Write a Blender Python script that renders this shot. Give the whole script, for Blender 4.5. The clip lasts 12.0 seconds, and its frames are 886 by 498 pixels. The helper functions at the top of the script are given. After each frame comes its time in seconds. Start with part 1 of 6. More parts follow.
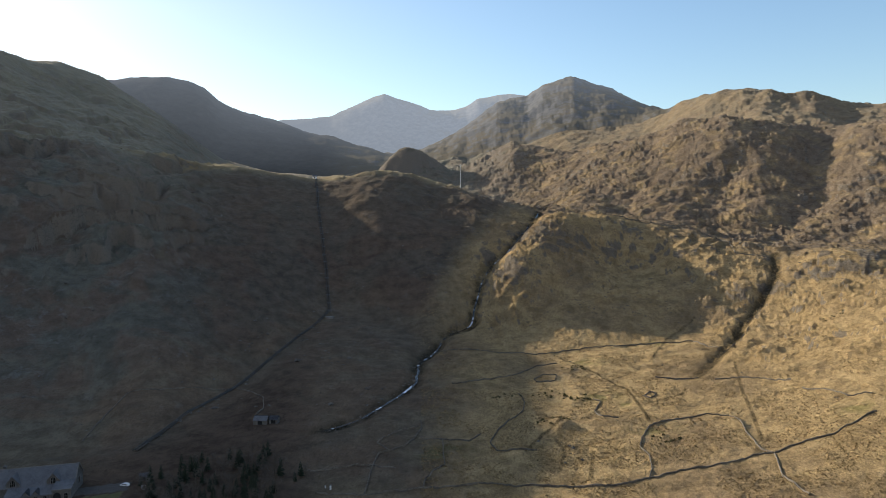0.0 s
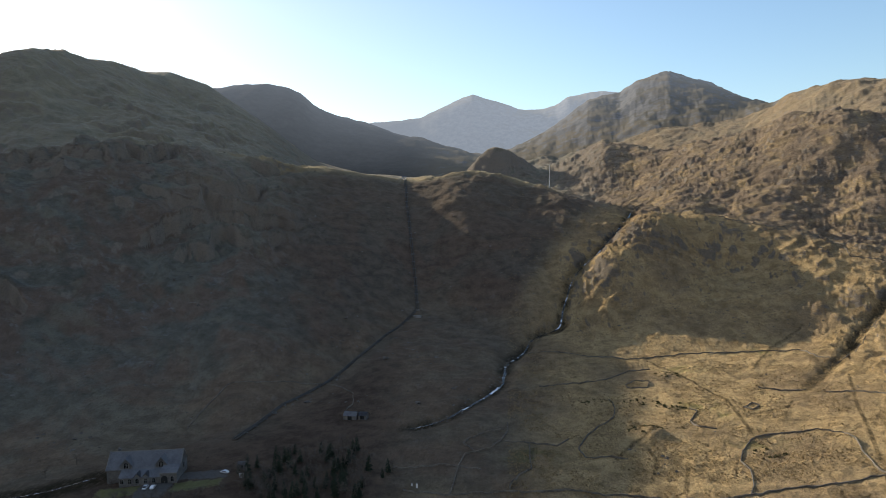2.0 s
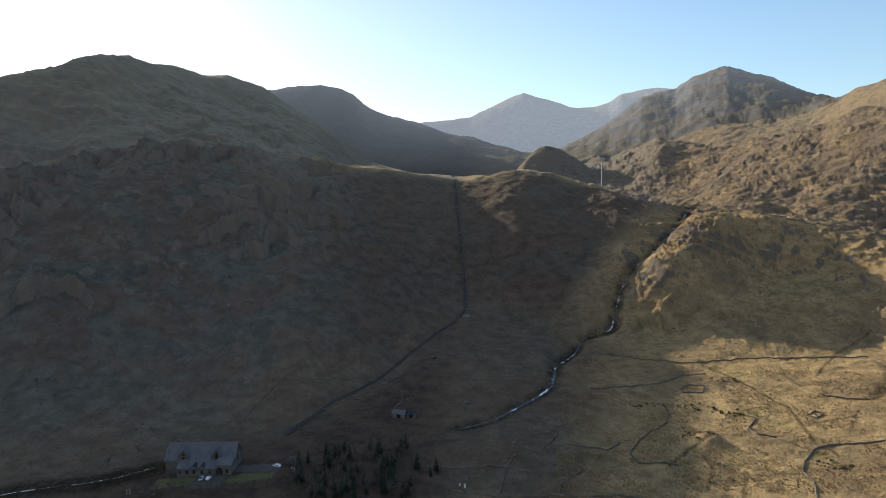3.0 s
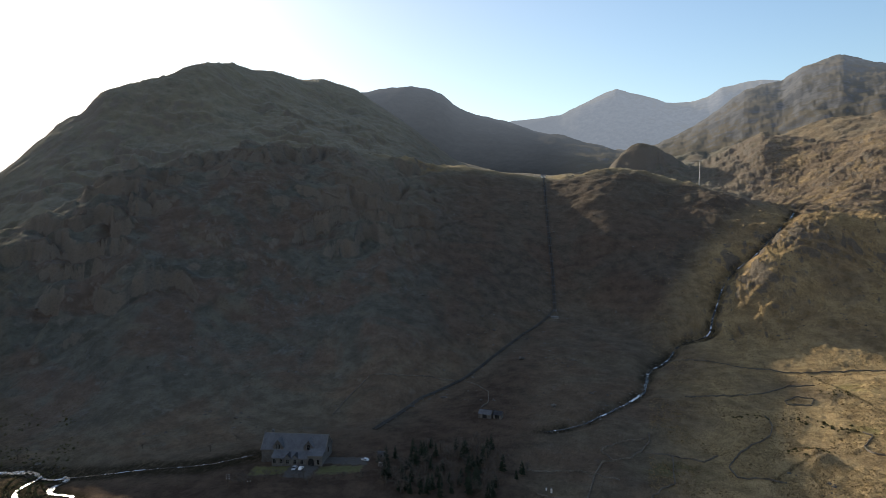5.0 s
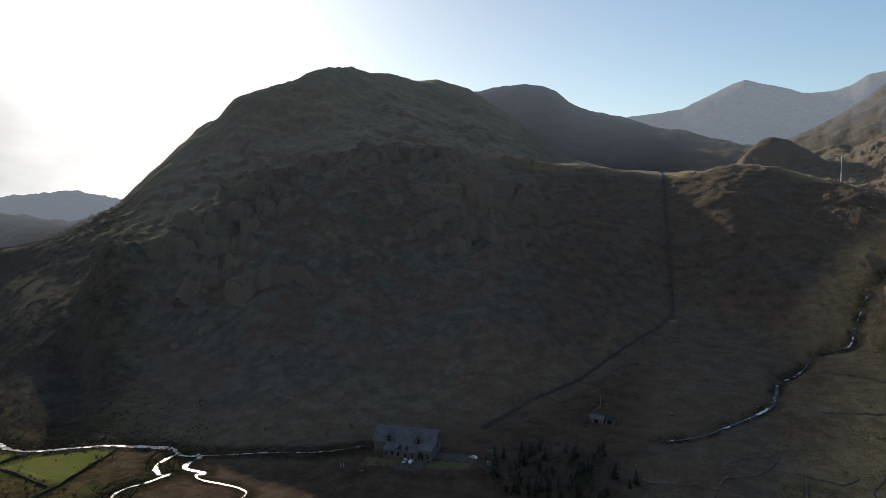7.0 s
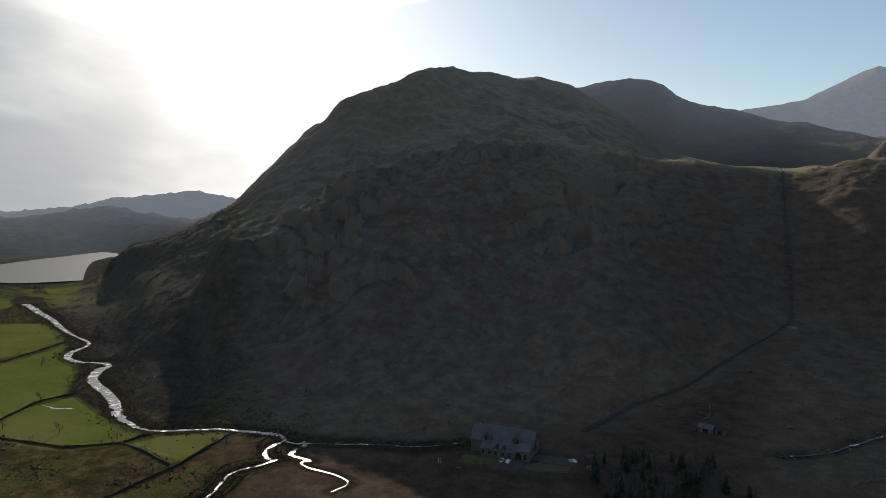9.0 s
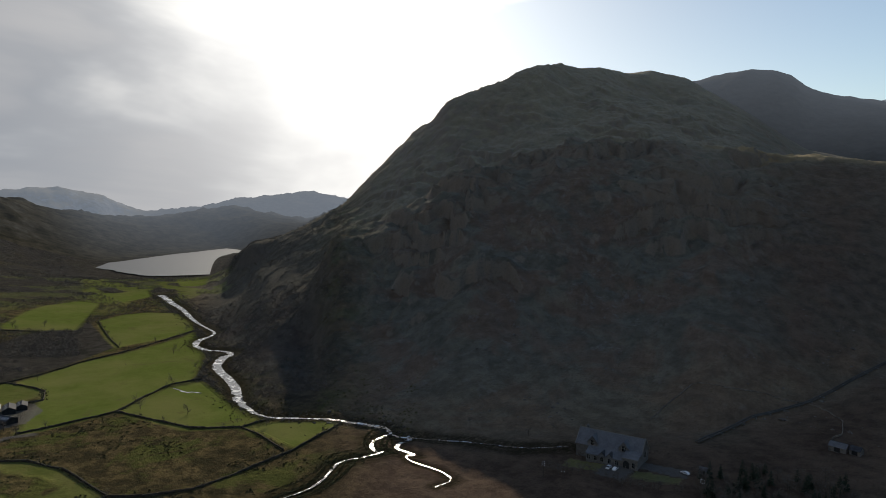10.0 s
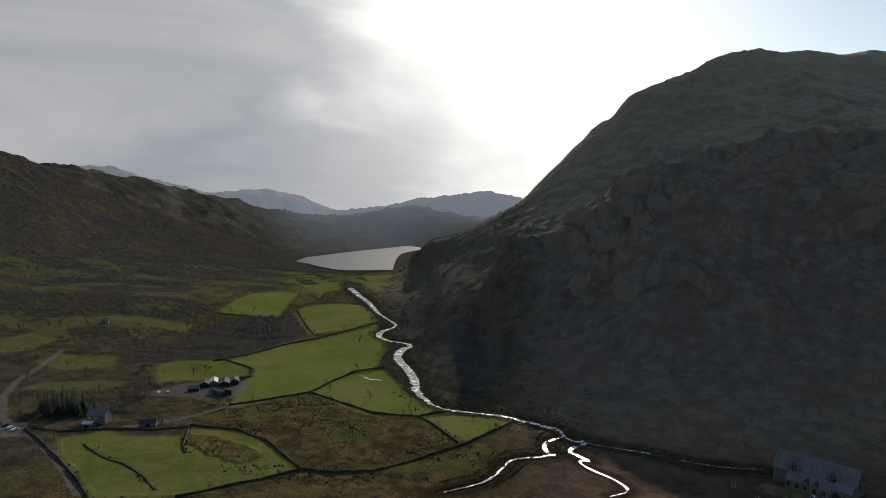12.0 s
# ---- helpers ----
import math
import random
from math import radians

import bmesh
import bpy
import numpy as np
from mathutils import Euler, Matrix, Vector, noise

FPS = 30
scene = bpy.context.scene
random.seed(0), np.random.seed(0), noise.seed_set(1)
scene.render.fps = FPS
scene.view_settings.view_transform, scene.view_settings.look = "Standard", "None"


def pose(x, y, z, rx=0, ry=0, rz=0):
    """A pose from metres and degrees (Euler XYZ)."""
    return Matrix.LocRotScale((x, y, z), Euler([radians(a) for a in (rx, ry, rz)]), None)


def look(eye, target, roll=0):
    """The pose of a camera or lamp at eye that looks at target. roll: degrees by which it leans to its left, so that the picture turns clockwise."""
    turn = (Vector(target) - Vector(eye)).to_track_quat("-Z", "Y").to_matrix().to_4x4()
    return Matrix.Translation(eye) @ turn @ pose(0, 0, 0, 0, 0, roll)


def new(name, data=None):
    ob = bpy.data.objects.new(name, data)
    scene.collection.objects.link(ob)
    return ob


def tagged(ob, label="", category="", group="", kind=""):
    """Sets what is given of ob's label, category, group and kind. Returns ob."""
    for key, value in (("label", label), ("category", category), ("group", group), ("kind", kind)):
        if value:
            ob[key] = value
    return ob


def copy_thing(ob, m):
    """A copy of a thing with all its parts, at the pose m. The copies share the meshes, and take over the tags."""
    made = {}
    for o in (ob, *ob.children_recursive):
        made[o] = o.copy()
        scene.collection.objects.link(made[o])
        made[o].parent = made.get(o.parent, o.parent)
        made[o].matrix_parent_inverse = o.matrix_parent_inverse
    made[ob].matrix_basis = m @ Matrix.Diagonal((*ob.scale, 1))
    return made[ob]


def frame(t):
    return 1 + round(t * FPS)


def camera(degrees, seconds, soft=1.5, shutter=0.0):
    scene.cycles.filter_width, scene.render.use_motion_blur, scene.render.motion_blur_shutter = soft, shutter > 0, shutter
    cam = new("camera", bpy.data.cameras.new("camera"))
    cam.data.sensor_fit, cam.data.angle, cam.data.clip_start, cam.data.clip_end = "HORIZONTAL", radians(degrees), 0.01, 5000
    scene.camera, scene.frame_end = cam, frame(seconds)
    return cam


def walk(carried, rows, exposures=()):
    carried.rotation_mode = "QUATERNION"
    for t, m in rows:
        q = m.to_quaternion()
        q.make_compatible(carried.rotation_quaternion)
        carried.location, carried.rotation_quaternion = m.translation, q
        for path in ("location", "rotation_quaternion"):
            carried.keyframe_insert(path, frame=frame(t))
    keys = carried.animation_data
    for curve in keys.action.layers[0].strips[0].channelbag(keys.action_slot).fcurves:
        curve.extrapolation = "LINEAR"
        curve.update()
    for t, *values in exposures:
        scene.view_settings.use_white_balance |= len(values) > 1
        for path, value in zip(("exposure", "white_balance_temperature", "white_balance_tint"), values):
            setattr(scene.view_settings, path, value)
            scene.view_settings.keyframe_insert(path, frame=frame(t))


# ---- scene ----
cam = camera(69.60, 12.0, soft=0.8)
PATH = [
    (0.0, 0.00, 0.00, 132.00, 86.68, 0.04, 0.00),
    (0.2, 0.01, 0.20, 131.98, 86.68, 0.07, 0.15),
    (0.3, 0.02, 0.31, 131.98, 86.68, 0.08, 0.42),
    (0.5, 0.04, 0.51, 131.96, 86.69, 0.10, 1.24),
    (1.0, 0.06, 1.00, 131.96, 86.69, 0.10, 3.27),
    (1.5, 0.07, 1.46, 131.99, 86.71, 0.06, 5.56),
    (2.0, 0.06, 1.89, 132.04, 86.71, 0.12, 7.88),
    (2.5, 0.04, 2.31, 132.10, 86.67, 0.07, 10.09),
    (3.0, 0.01, 2.71, 132.17, 86.65, 0.05, 12.34),
    (3.2, -0.02, 2.86, 132.19, 86.64, 0.05, 13.22),
    (4.8, -0.24, 4.06, 132.36, 86.59, 0.01, 19.42),
    (5.0, -0.27, 4.21, 132.38, 86.58, 0.01, 20.24),
    (5.5, -0.39, 4.56, 132.40, 86.55, 0.04, 22.40),
    (6.0, -0.53, 4.91, 132.39, 86.52, -0.01, 25.17),
    (6.5, -0.71, 5.26, 132.35, 86.47, -0.08, 27.83),
    (7.0, -0.91, 5.60, 132.29, 86.45, -0.10, 30.22),
    (7.2, -1.03, 5.73, 132.23, 86.43, -0.09, 31.12),
    (8.8, -2.01, 6.79, 131.76, 86.35, -0.07, 38.25),
    (8.9, -2.07, 6.86, 131.73, 86.34, -0.07, 38.62),
    (9.0, -2.13, 6.92, 131.70, 86.33, -0.07, 39.09),
    (9.1, -2.22, 6.99, 131.65, 86.33, -0.08, 40.03),
    (9.3, -2.39, 7.12, 131.56, 86.32, -0.08, 41.92),
    (9.5, -2.57, 7.24, 131.47, 86.31, -0.09, 43.82),
    (10.0, -3.07, 7.56, 131.20, 86.28, -0.09, 48.51),
    (10.5, -3.64, 7.86, 130.91, 86.25, -0.05, 52.79),
    (11.0, -4.29, 8.16, 130.58, 86.24, -0.05, 56.91),
    (11.5, -5.03, 8.44, 130.22, 86.26, -0.05, 60.76),
    (12.0, -5.87, 8.71, 129.85, 86.25, -0.09, 64.16),
]

EXPOSURES = [(0.0, 0.54), (3.0, 0.58), (5.5, 0.25), (7.0, -0.05), (9.0, -0.22), (12.0, -0.18)]
walk(cam, [(t, pose(*p)) for t, *p in PATH], EXPOSURES)

# ---- world, sun ----
SUN_AZ, SUN_EL = radians(51.33), radians(19.92)
SUN_DIR = Vector((-math.sin(SUN_AZ) * math.cos(SUN_EL), math.cos(SUN_AZ) * math.cos(SUN_EL), math.sin(SUN_EL)))
sun_data = bpy.data.lights.new("sun", "SUN")
sun_data.energy, sun_data.angle, sun_data.color = 5.0, radians(0.55), (1.0, 0.88, 0.70)
sun = new("sun", sun_data)
sun.matrix_world = look(SUN_DIR * 500, (0, 0, 0))


def node(tree, kind, where=None, **values):
    n = tree.nodes.new(kind)
    for key, value in values.items():
        if key in n.inputs:
            n.inputs[key].default_value = value
        else:
            setattr(n, key, value)
    return n


def math_node(tree, op, a, b=None, c=None, clamp=False):
    n = tree.nodes.new("ShaderNodeMath")
    n.operation, n.use_clamp = op, clamp
    for i, v in enumerate((a, b, c)):
        if v is None:
            continue
        if isinstance(v, (int, float)):
            n.inputs[i].default_value = v
        else:
            tree.links.new(v, n.inputs[i])
    return n.outputs[0]


def mix_color(tree, factor, a, b, blend="MIX"):
    n = tree.nodes.new("ShaderNodeMix")
    n.data_type, n.blend_type = "RGBA", blend
    for sock, v in ((n.inputs[0], factor), (n.inputs[6], a), (n.inputs[7], b)):
        if isinstance(v, (int, float)):
            sock.default_value = v
        elif isinstance(v, tuple):
            sock.default_value = (*v[:3], 1)
        else:
            tree.links.new(v, sock)
    return n.outputs[2]


def ramp(tree, value, low, high, smooth=True):
    n = tree.nodes.new("ShaderNodeMapRange")
    n.interpolation_type = "SMOOTHSTEP" if smooth else "LINEAR"
    tree.links.new(value, n.inputs[0])
    n.inputs[1].default_value, n.inputs[2].default_value = low, high
    return n.outputs[0]


world = bpy.data.worlds.new("sky")
scene.world = world
world.use_nodes = True
wt = world.node_tree
wt.nodes.clear()
sky = wt.nodes.new("ShaderNodeTexSky")
sky.sky_type, sky.sun_disc = "NISHITA", False
sky.sun_elevation, sky.sun_rotation = SUN_EL, -SUN_AZ
sky.altitude, sky.air_density, sky.dust_density, sky.ozone_density = 200, 1.3, 0.3, 2.0
coord = wt.nodes.new("ShaderNodeTexCoord")
toward = wt.nodes.new("ShaderNodeVectorMath")
toward.operation = "DOT_PRODUCT"
wt.links.new(coord.outputs["Generated"], toward.inputs[0])
toward.inputs[1].default_value = SUN_DIR
angle = math_node(wt, "ARCCOSINE", math_node(wt, "MINIMUM", toward.outputs["Value"], 0.99999))
# thin bright cloud round the sun, grey cloud bank down the valley
part_xyz = wt.nodes.new("ShaderNodeSeparateXYZ")
wt.links.new(coord.outputs["Generated"], part_xyz.inputs[0])
stretch = wt.nodes.new("ShaderNodeMapping")
stretch.inputs["Scale"].default_value = (1.5, 1.5, 5.0)
stretch.inputs["Location"].default_value = (0.35, 0.1, 0.4)
wt.links.new(coord.outputs["Generated"], stretch.inputs[0])
puff = node(wt, "ShaderNodeTexNoise", Scale=1.3, Detail=5.0, Roughness=0.5, Distortion=0.4)
wt.links.new(stretch.outputs[0], puff.inputs["Vector"])
# bearing from the sun, positive to its left
side = wt.nodes.new("ShaderNodeVectorMath")
side.operation = "DOT_PRODUCT"
wt.links.new(coord.outputs["Generated"], side.inputs[0])
side.inputs[1].default_value = (-math.cos(SUN_AZ), -math.sin(SUN_AZ), 0)
drift = math_node(wt, "SUBTRACT", puff.outputs["Fac"], 0.5)
bank = math_node(wt, "ADD", side.outputs["Value"], math_node(wt, "MULTIPLY", drift, 0.55))
cover = ramp(wt, bank, -0.15, -0.10)
# broken cloud over the whole half of the sky beyond the sun's left, thinner overhead; its unseen rear is added to lift
# the shaded face
low_sky = math_node(wt, "SUBTRACT", 1.0, math_node(wt, "MULTIPLY", ramp(wt, part_xyz.outputs[2], 0.34, 0.58), 0.92))
cover = math_node(wt, "MULTIPLY", cover, low_sky)
thick = ramp(wt, math_node(wt, "ADD", bank, math_node(wt, "MULTIPLY", drift, 0.8)), 0.02, 0.42)
halo = math_node(wt, "POWER", 2.718, math_node(wt, "MULTIPLY", math_node(wt, "MULTIPLY", angle, angle), -13.0))
sky_light = wt.nodes.new("ShaderNodeBackground")
sky_light.inputs[1].default_value = 0.085
clear = mix_color(wt, 1.0, sky.outputs[0], (1.36, 1.46, 1.60), "MULTIPLY")
# the blue pales towards the sun
pale = wt.nodes.new("ShaderNodeRGBToBW")
wt.links.new(clear, pale.inputs[0])
near_sun = math_node(wt, "POWER", 2.718, math_node(wt, "MULTIPLY", math_node(wt, "MULTIPLY", angle, angle), -2.2))
clear = mix_color(wt, math_node(wt, "MULTIPLY", near_sun, 0.6), clear, pale.outputs[0])
cloud_grey = mix_color(wt, ramp(wt, puff.outputs["Fac"], 0.35, 0.65), (4.3, 4.6, 5.1), (6.4, 6.4, 6.55))
cloud = mix_color(wt, thick, (12.0, 11.8, 11.4), cloud_grey)
sky_all = mix_color(wt, cover, clear, cloud)
glow = wt.nodes.new("ShaderNodeMix")
glow.data_type, glow.blend_type = "RGBA", "ADD"
wt.links.new(math_node(wt, "MULTIPLY", halo, math_node(wt, "ADD", 0.08, math_node(wt, "MULTIPLY", cover, 0.9))), glow.inputs[0])
wt.links.new(sky_all, glow.inputs[6])
glow.inputs[7].default_value = (14.0, 13.6, 12.8, 1)
wt.links.new(glow.outputs[2], sky_light.inputs[0])
wt.links.new(sky_light.outputs[0], wt.nodes.new("ShaderNodeOutputWorld").inputs[0])

# ---- materials ----
def material(name, rough=0.9, metal=0.0):
    m = bpy.data.materials.new(name)
    m.use_nodes = True
    shader = m.node_tree.nodes["Principled BSDF"]
    shader.inputs["Roughness"].default_value, shader.inputs["Metallic"].default_value = rough, metal
    shader.inputs["Specular IOR Level"].default_value = 0.08
    return m, m.node_tree, shader


def noise_of(tree, scale, detail=4.0, rough=0.6, vector=None, distort=0.0):
    n = node(tree, "ShaderNodeTexNoise", Scale=scale, Detail=detail, Roughness=rough, Distortion=distort)
    if vector is None:
        c = tree.nodes.new("ShaderNodeTexCoord")
        vector = c.outputs["Object"]
    tree.links.new(vector, n.inputs["Vector"])
    return n.outputs["Fac"]


def bump_of(tree, shader, value, strength, distance):
    b = tree.nodes.new("ShaderNodeBump")
    b.inputs["Strength"].default_value, b.inputs["Distance"].default_value = strength, distance
    tree.links.new(value, b.inputs["Height"])
    tree.links.new(b.outputs[0], shader.inputs["Normal"])


def attribute(tree, name):
    a = tree.nodes.new("ShaderNodeAttribute")
    a.attribute_name = name
    return a.outputs["Fac"]


def ground_material():
    m, t, s = material("hill_ground", 1.0)
    s.inputs["Specular IOR Level"].default_value = 0.0
    patch = noise_of(t, 0.012, 6, 0.6)
    clump = noise_of(t, 0.09, 8, 0.72)
    # grass lies in the direction of the slope
    lie = t.nodes.new("ShaderNodeMapping")
    lie.inputs["Scale"].default_value = (1.0, 0.4, 1.0)
    t.links.new(t.nodes.new("ShaderNodeTexCoord").outputs["Object"], lie.inputs[0])
    tuft = noise_of(t, 0.7, 6, 0.78, lie.outputs[0])
    speck = noise_of(t, 2.4, 3, 0.75, lie.outputs[0])
    grass = mix_color(t, ramp(t, clump, 0.3, 0.68), (0.245, 0.175, 0.090), (0.46, 0.335, 0.175))
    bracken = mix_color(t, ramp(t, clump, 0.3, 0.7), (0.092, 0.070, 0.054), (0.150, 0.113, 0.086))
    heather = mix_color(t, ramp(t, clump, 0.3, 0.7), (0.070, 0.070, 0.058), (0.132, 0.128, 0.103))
    turf = mix_color(t, ramp(t, clump, 0.3, 0.7), (0.150, 0.135, 0.094), (0.225, 0.200, 0.140))
    rock = mix_color(t, ramp(t, tuft, 0.3, 0.7), (0.105, 0.090, 0.074), (0.23, 0.20, 0.165))
    field = mix_color(t, ramp(t, clump, 0.3, 0.75), (0.085, 0.107, 0.023), (0.118, 0.141, 0.035))
    field = mix_color(t, ramp(t, patch, 0.4, 0.7), field, (0.138, 0.140, 0.046))
    field = mix_color(t, math_node(t, "MULTIPLY", ramp(t, noise_of(t, 0.045, 6, 0.7), 0.54, 0.68), 0.6), field, (0.085, 0.078, 0.032))
    woody = mix_color(t, ramp(t, clump, 0.35, 0.65), (0.030, 0.029, 0.027), (0.062, 0.058, 0.053))
    marsh = mix_color(t, ramp(t, clump, 0.36, 0.64), (0.036, 0.033, 0.019), (0.120, 0.092, 0.046))
    sward = noise_of(t, 0.03, 7, 0.68, distort=0.5)
    marsh = mix_color(t, math_node(t, "MULTIPLY", ramp(t, sward, 0.50, 0.60), 0.8), marsh, mix_color(t, clump, (0.040, 0.050, 0.016), (0.105, 0.118, 0.034)))
    marsh = mix_color(t, math_node(t, "MULTIPLY", math_node(t, "SUBTRACT", 1.0, ramp(t, sward, 0.38, 0.46)), 0.75), marsh, mix_color(t, clump, (0.018, 0.018, 0.011), (0.050, 0.044, 0.026)))
    col = mix_color(t, math_node(t, "MULTIPLY", ramp(t, patch, 0.46, 0.64), 0.45), grass, bracken)
    # plants of the shaded face, part of its shade put into their colours
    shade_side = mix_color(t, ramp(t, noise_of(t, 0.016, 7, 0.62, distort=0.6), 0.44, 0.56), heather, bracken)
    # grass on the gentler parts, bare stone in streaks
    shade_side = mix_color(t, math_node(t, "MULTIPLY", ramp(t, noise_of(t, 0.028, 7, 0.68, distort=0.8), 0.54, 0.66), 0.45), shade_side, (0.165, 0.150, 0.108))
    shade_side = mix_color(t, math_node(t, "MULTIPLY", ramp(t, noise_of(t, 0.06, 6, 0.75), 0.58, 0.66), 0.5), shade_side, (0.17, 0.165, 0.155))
    # high grass, made paler than the face in place of haze
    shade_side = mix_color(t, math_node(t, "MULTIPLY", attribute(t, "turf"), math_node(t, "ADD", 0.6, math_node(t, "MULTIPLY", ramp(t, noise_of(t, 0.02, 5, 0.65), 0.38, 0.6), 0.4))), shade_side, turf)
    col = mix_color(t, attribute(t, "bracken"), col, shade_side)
    # paler grass along the brow paints in its sunlit rim
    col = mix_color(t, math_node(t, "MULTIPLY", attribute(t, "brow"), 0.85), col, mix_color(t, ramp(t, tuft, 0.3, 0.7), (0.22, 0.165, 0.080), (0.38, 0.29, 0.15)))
    col = mix_color(t, math_node(t, "MULTIPLY", attribute(t, "rust"), ramp(t, noise_of(t, 0.035, 6, 0.7), 0.32, 0.56)), col, mix_color(t, ramp(t, clump, 0.3, 0.7), (0.130, 0.098, 0.070), (0.235, 0.182, 0.130)))
    geo = t.nodes.new("ShaderNodeNewGeometry")
    up = t.nodes.new("ShaderNodeSeparateXYZ")
    t.links.new(geo.outputs["Normal"], up.inputs[0])
    steep = math_node(t, "SUBTRACT", 1.0, up.outputs[2])
    craggy = math_node(t, "ADD", steep, math_node(t, "MULTIPLY", math_node(t, "SUBTRACT", clump, 0.5), 0.6))
    craggy = math_node(t, "ADD", craggy, math_node(t, "MULTIPLY", attribute(t, "rock"), 0.22))
    col = mix_color(t, math_node(t, "MULTIPLY", ramp(t, craggy, 0.32, 0.46), 0.9), col, rock)
    bedded = t.nodes.new("ShaderNodeMapping")
    bedded.inputs["Scale"].default_value = (0.55, 1.0, 2.4)
    t.links.new(t.nodes.new("ShaderNodeTexCoord").outputs["Object"], bedded.inputs[0])
    stone = noise_of(t, 0.5, 4, 0.7, bedded.outputs[0])
    stony = math_node(t, "MULTIPLY", math_node(t, "SUBTRACT", 1.0, attribute(t, "bracken")), math_node(t, "ADD", math_node(t, "MULTIPLY", attribute(t, "rust"), 0.55), math_node(t, "MULTIPLY", attribute(t, "rock"), 0.6)), clamp=True)
    col = mix_color(t, math_node(t, "MULTIPLY", stony, ramp(t, stone, 0.56, 0.64)), col, (0.33, 0.30, 0.255))
    col = mix_color(t, math_node(t, "MULTIPLY", stony, math_node(t, "SUBTRACT", 1.0, ramp(t, stone, 0.36, 0.43))), col, (0.070, 0.055, 0.042))
    # rough pasture, darkened in colour where it lies in shade
    col = mix_color(t, attribute(t, "shaded_heath"), col, mix_color(t, ramp(t, clump, 0.3, 0.7), (0.060, 0.044, 0.034), (0.118, 0.087, 0.064)))
    col = mix_color(t, attribute(t, "marsh"), col, marsh)
    col = mix_color(t, attribute(t, "wood"), col, woody)
    col = mix_color(t, attribute(t, "green"), col, field)
    col = mix_color(t, math_node(t, "MULTIPLY", attribute(t, "wet"), ramp(t, tuft, 0.25, 0.6)), col, (0.022, 0.020, 0.012))
    gravel = mix_color(t, tuft, (0.075, 0.07, 0.065), (0.15, 0.142, 0.132))
    col = mix_color(t, attribute(t, "bare"), col, gravel)
    # single tufts and stones: light and dark specks, less on mown fields
    wild = math_node(t, "SUBTRACT", 1.0, math_node(t, "MULTIPLY", attribute(t, "green"), 0.7))
    col = mix_color(t, math_node(t, "MULTIPLY", ramp(t, tuft, 0.50, 0.70), math_node(t, "MULTIPLY", wild, 0.6)), col, (0.045, 0.036, 0.020))
    lively = mix_color(t, ramp(t, speck, 0.3, 0.7, False), (0.5, 0.48, 0.46), (1.55, 1.55, 1.52))
    tufted = math_node(t, "SUBTRACT", 1.0, math_node(t, "MULTIPLY", attribute(t, "bracken"), 0.65))
    col = mix_color(t, math_node(t, "MULTIPLY", wild, tufted), col, mix_color(t, 1.0, col, lively, "MULTIPLY"))
    t.links.new(col, s.inputs["Base Color"])
    # sheen of dry blades along the slope, strongest high up to stand in for haze
    s.inputs["Sheen Roughness"].default_value = 0.45
    smooth_ground = math_node(t, "MAXIMUM", math_node(t, "MAXIMUM", attribute(t, "green"), attribute(t, "marsh")), math_node(t, "MAXIMUM", attribute(t, "wood"), attribute(t, "shaded_heath")), clamp=True)
    t.links.new(math_node(t, "MULTIPLY", math_node(t, "SUBTRACT", 1.0, smooth_ground), math_node(t, "ADD", math_node(t, "ADD", 0.02, math_node(t, "MULTIPLY", attribute(t, "turf"), 0.12)), math_node(t, "MULTIPLY", attribute(t, "bracken"), 0.06))), s.inputs["Sheen Weight"])
    s.inputs["Sheen Tint"].default_value = (1.0, 0.96, 0.88, 1)
    relief = math_node(t, "ADD", tuft, math_node(t, "MULTIPLY", clump, 2.5))
    relief = math_node(t, "ADD", relief, math_node(t, "MULTIPLY", speck, 0.5))
    bump_of(t, s, math_node(t, "MULTIPLY", relief, math_node(t, "SUBTRACT", 1.0, math_node(t, "MULTIPLY", math_node(t, "MAXIMUM", attribute(t, "green"), math_node(t, "MULTIPLY", attribute(t, "bracken"), 0.6)), 0.85))), 0.9, 1.5)
    return m


def distant_material():
    m, t, s = material("distant_hill", 1.0)
    s.inputs["Specular IOR Level"].default_value = 0.0
    patch = noise_of(t, 0.004, 6, 0.6)
    clump = noise_of(t, 0.03, 6, 0.7)
    grass = mix_color(t, ramp(t, patch, 0.4, 0.6), (0.095, 0.085, 0.062), (0.140, 0.118, 0.082))
    rock = mix_color(t, ramp(t, clump, 0.3, 0.7), (0.085, 0.085, 0.085), (0.145, 0.142, 0.136))
    geo = t.nodes.new("ShaderNodeNewGeometry")
    up = t.nodes.new("ShaderNodeSeparateXYZ")
    t.links.new(geo.outputs["Normal"], up.inputs[0])
    craggy = math_node(t, "ADD", math_node(t, "SUBTRACT", 1.0, up.outputs[2]), math_node(t, "MULTIPLY", math_node(t, "SUBTRACT", clump, 0.5), 0.5))
    col = mix_color(t, ramp(t, craggy, 0.06, 0.2), grass, rock)
    # darker heather on the left ridges puts their shade into the colour
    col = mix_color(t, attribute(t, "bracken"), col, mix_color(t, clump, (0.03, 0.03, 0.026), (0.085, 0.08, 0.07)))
    col = mix_color(t, attribute(t, "wood"), col, mix_color(t, ramp(t, clump, 0.3, 0.7), (0.018, 0.017, 0.012), (0.05, 0.044, 0.03)))
    t.links.new(col, s.inputs["Base Color"])
    bump_of(t, s, clump, 0.5, 5.0)
    # haze of the air between, painted as a glow on the backdrop alone
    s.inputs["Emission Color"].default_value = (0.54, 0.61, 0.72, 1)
    t.links.new(math_node(t, "MULTIPLY", attribute(t, "haze_glow"), 0.32), s.inputs["Emission Strength"])
    return m


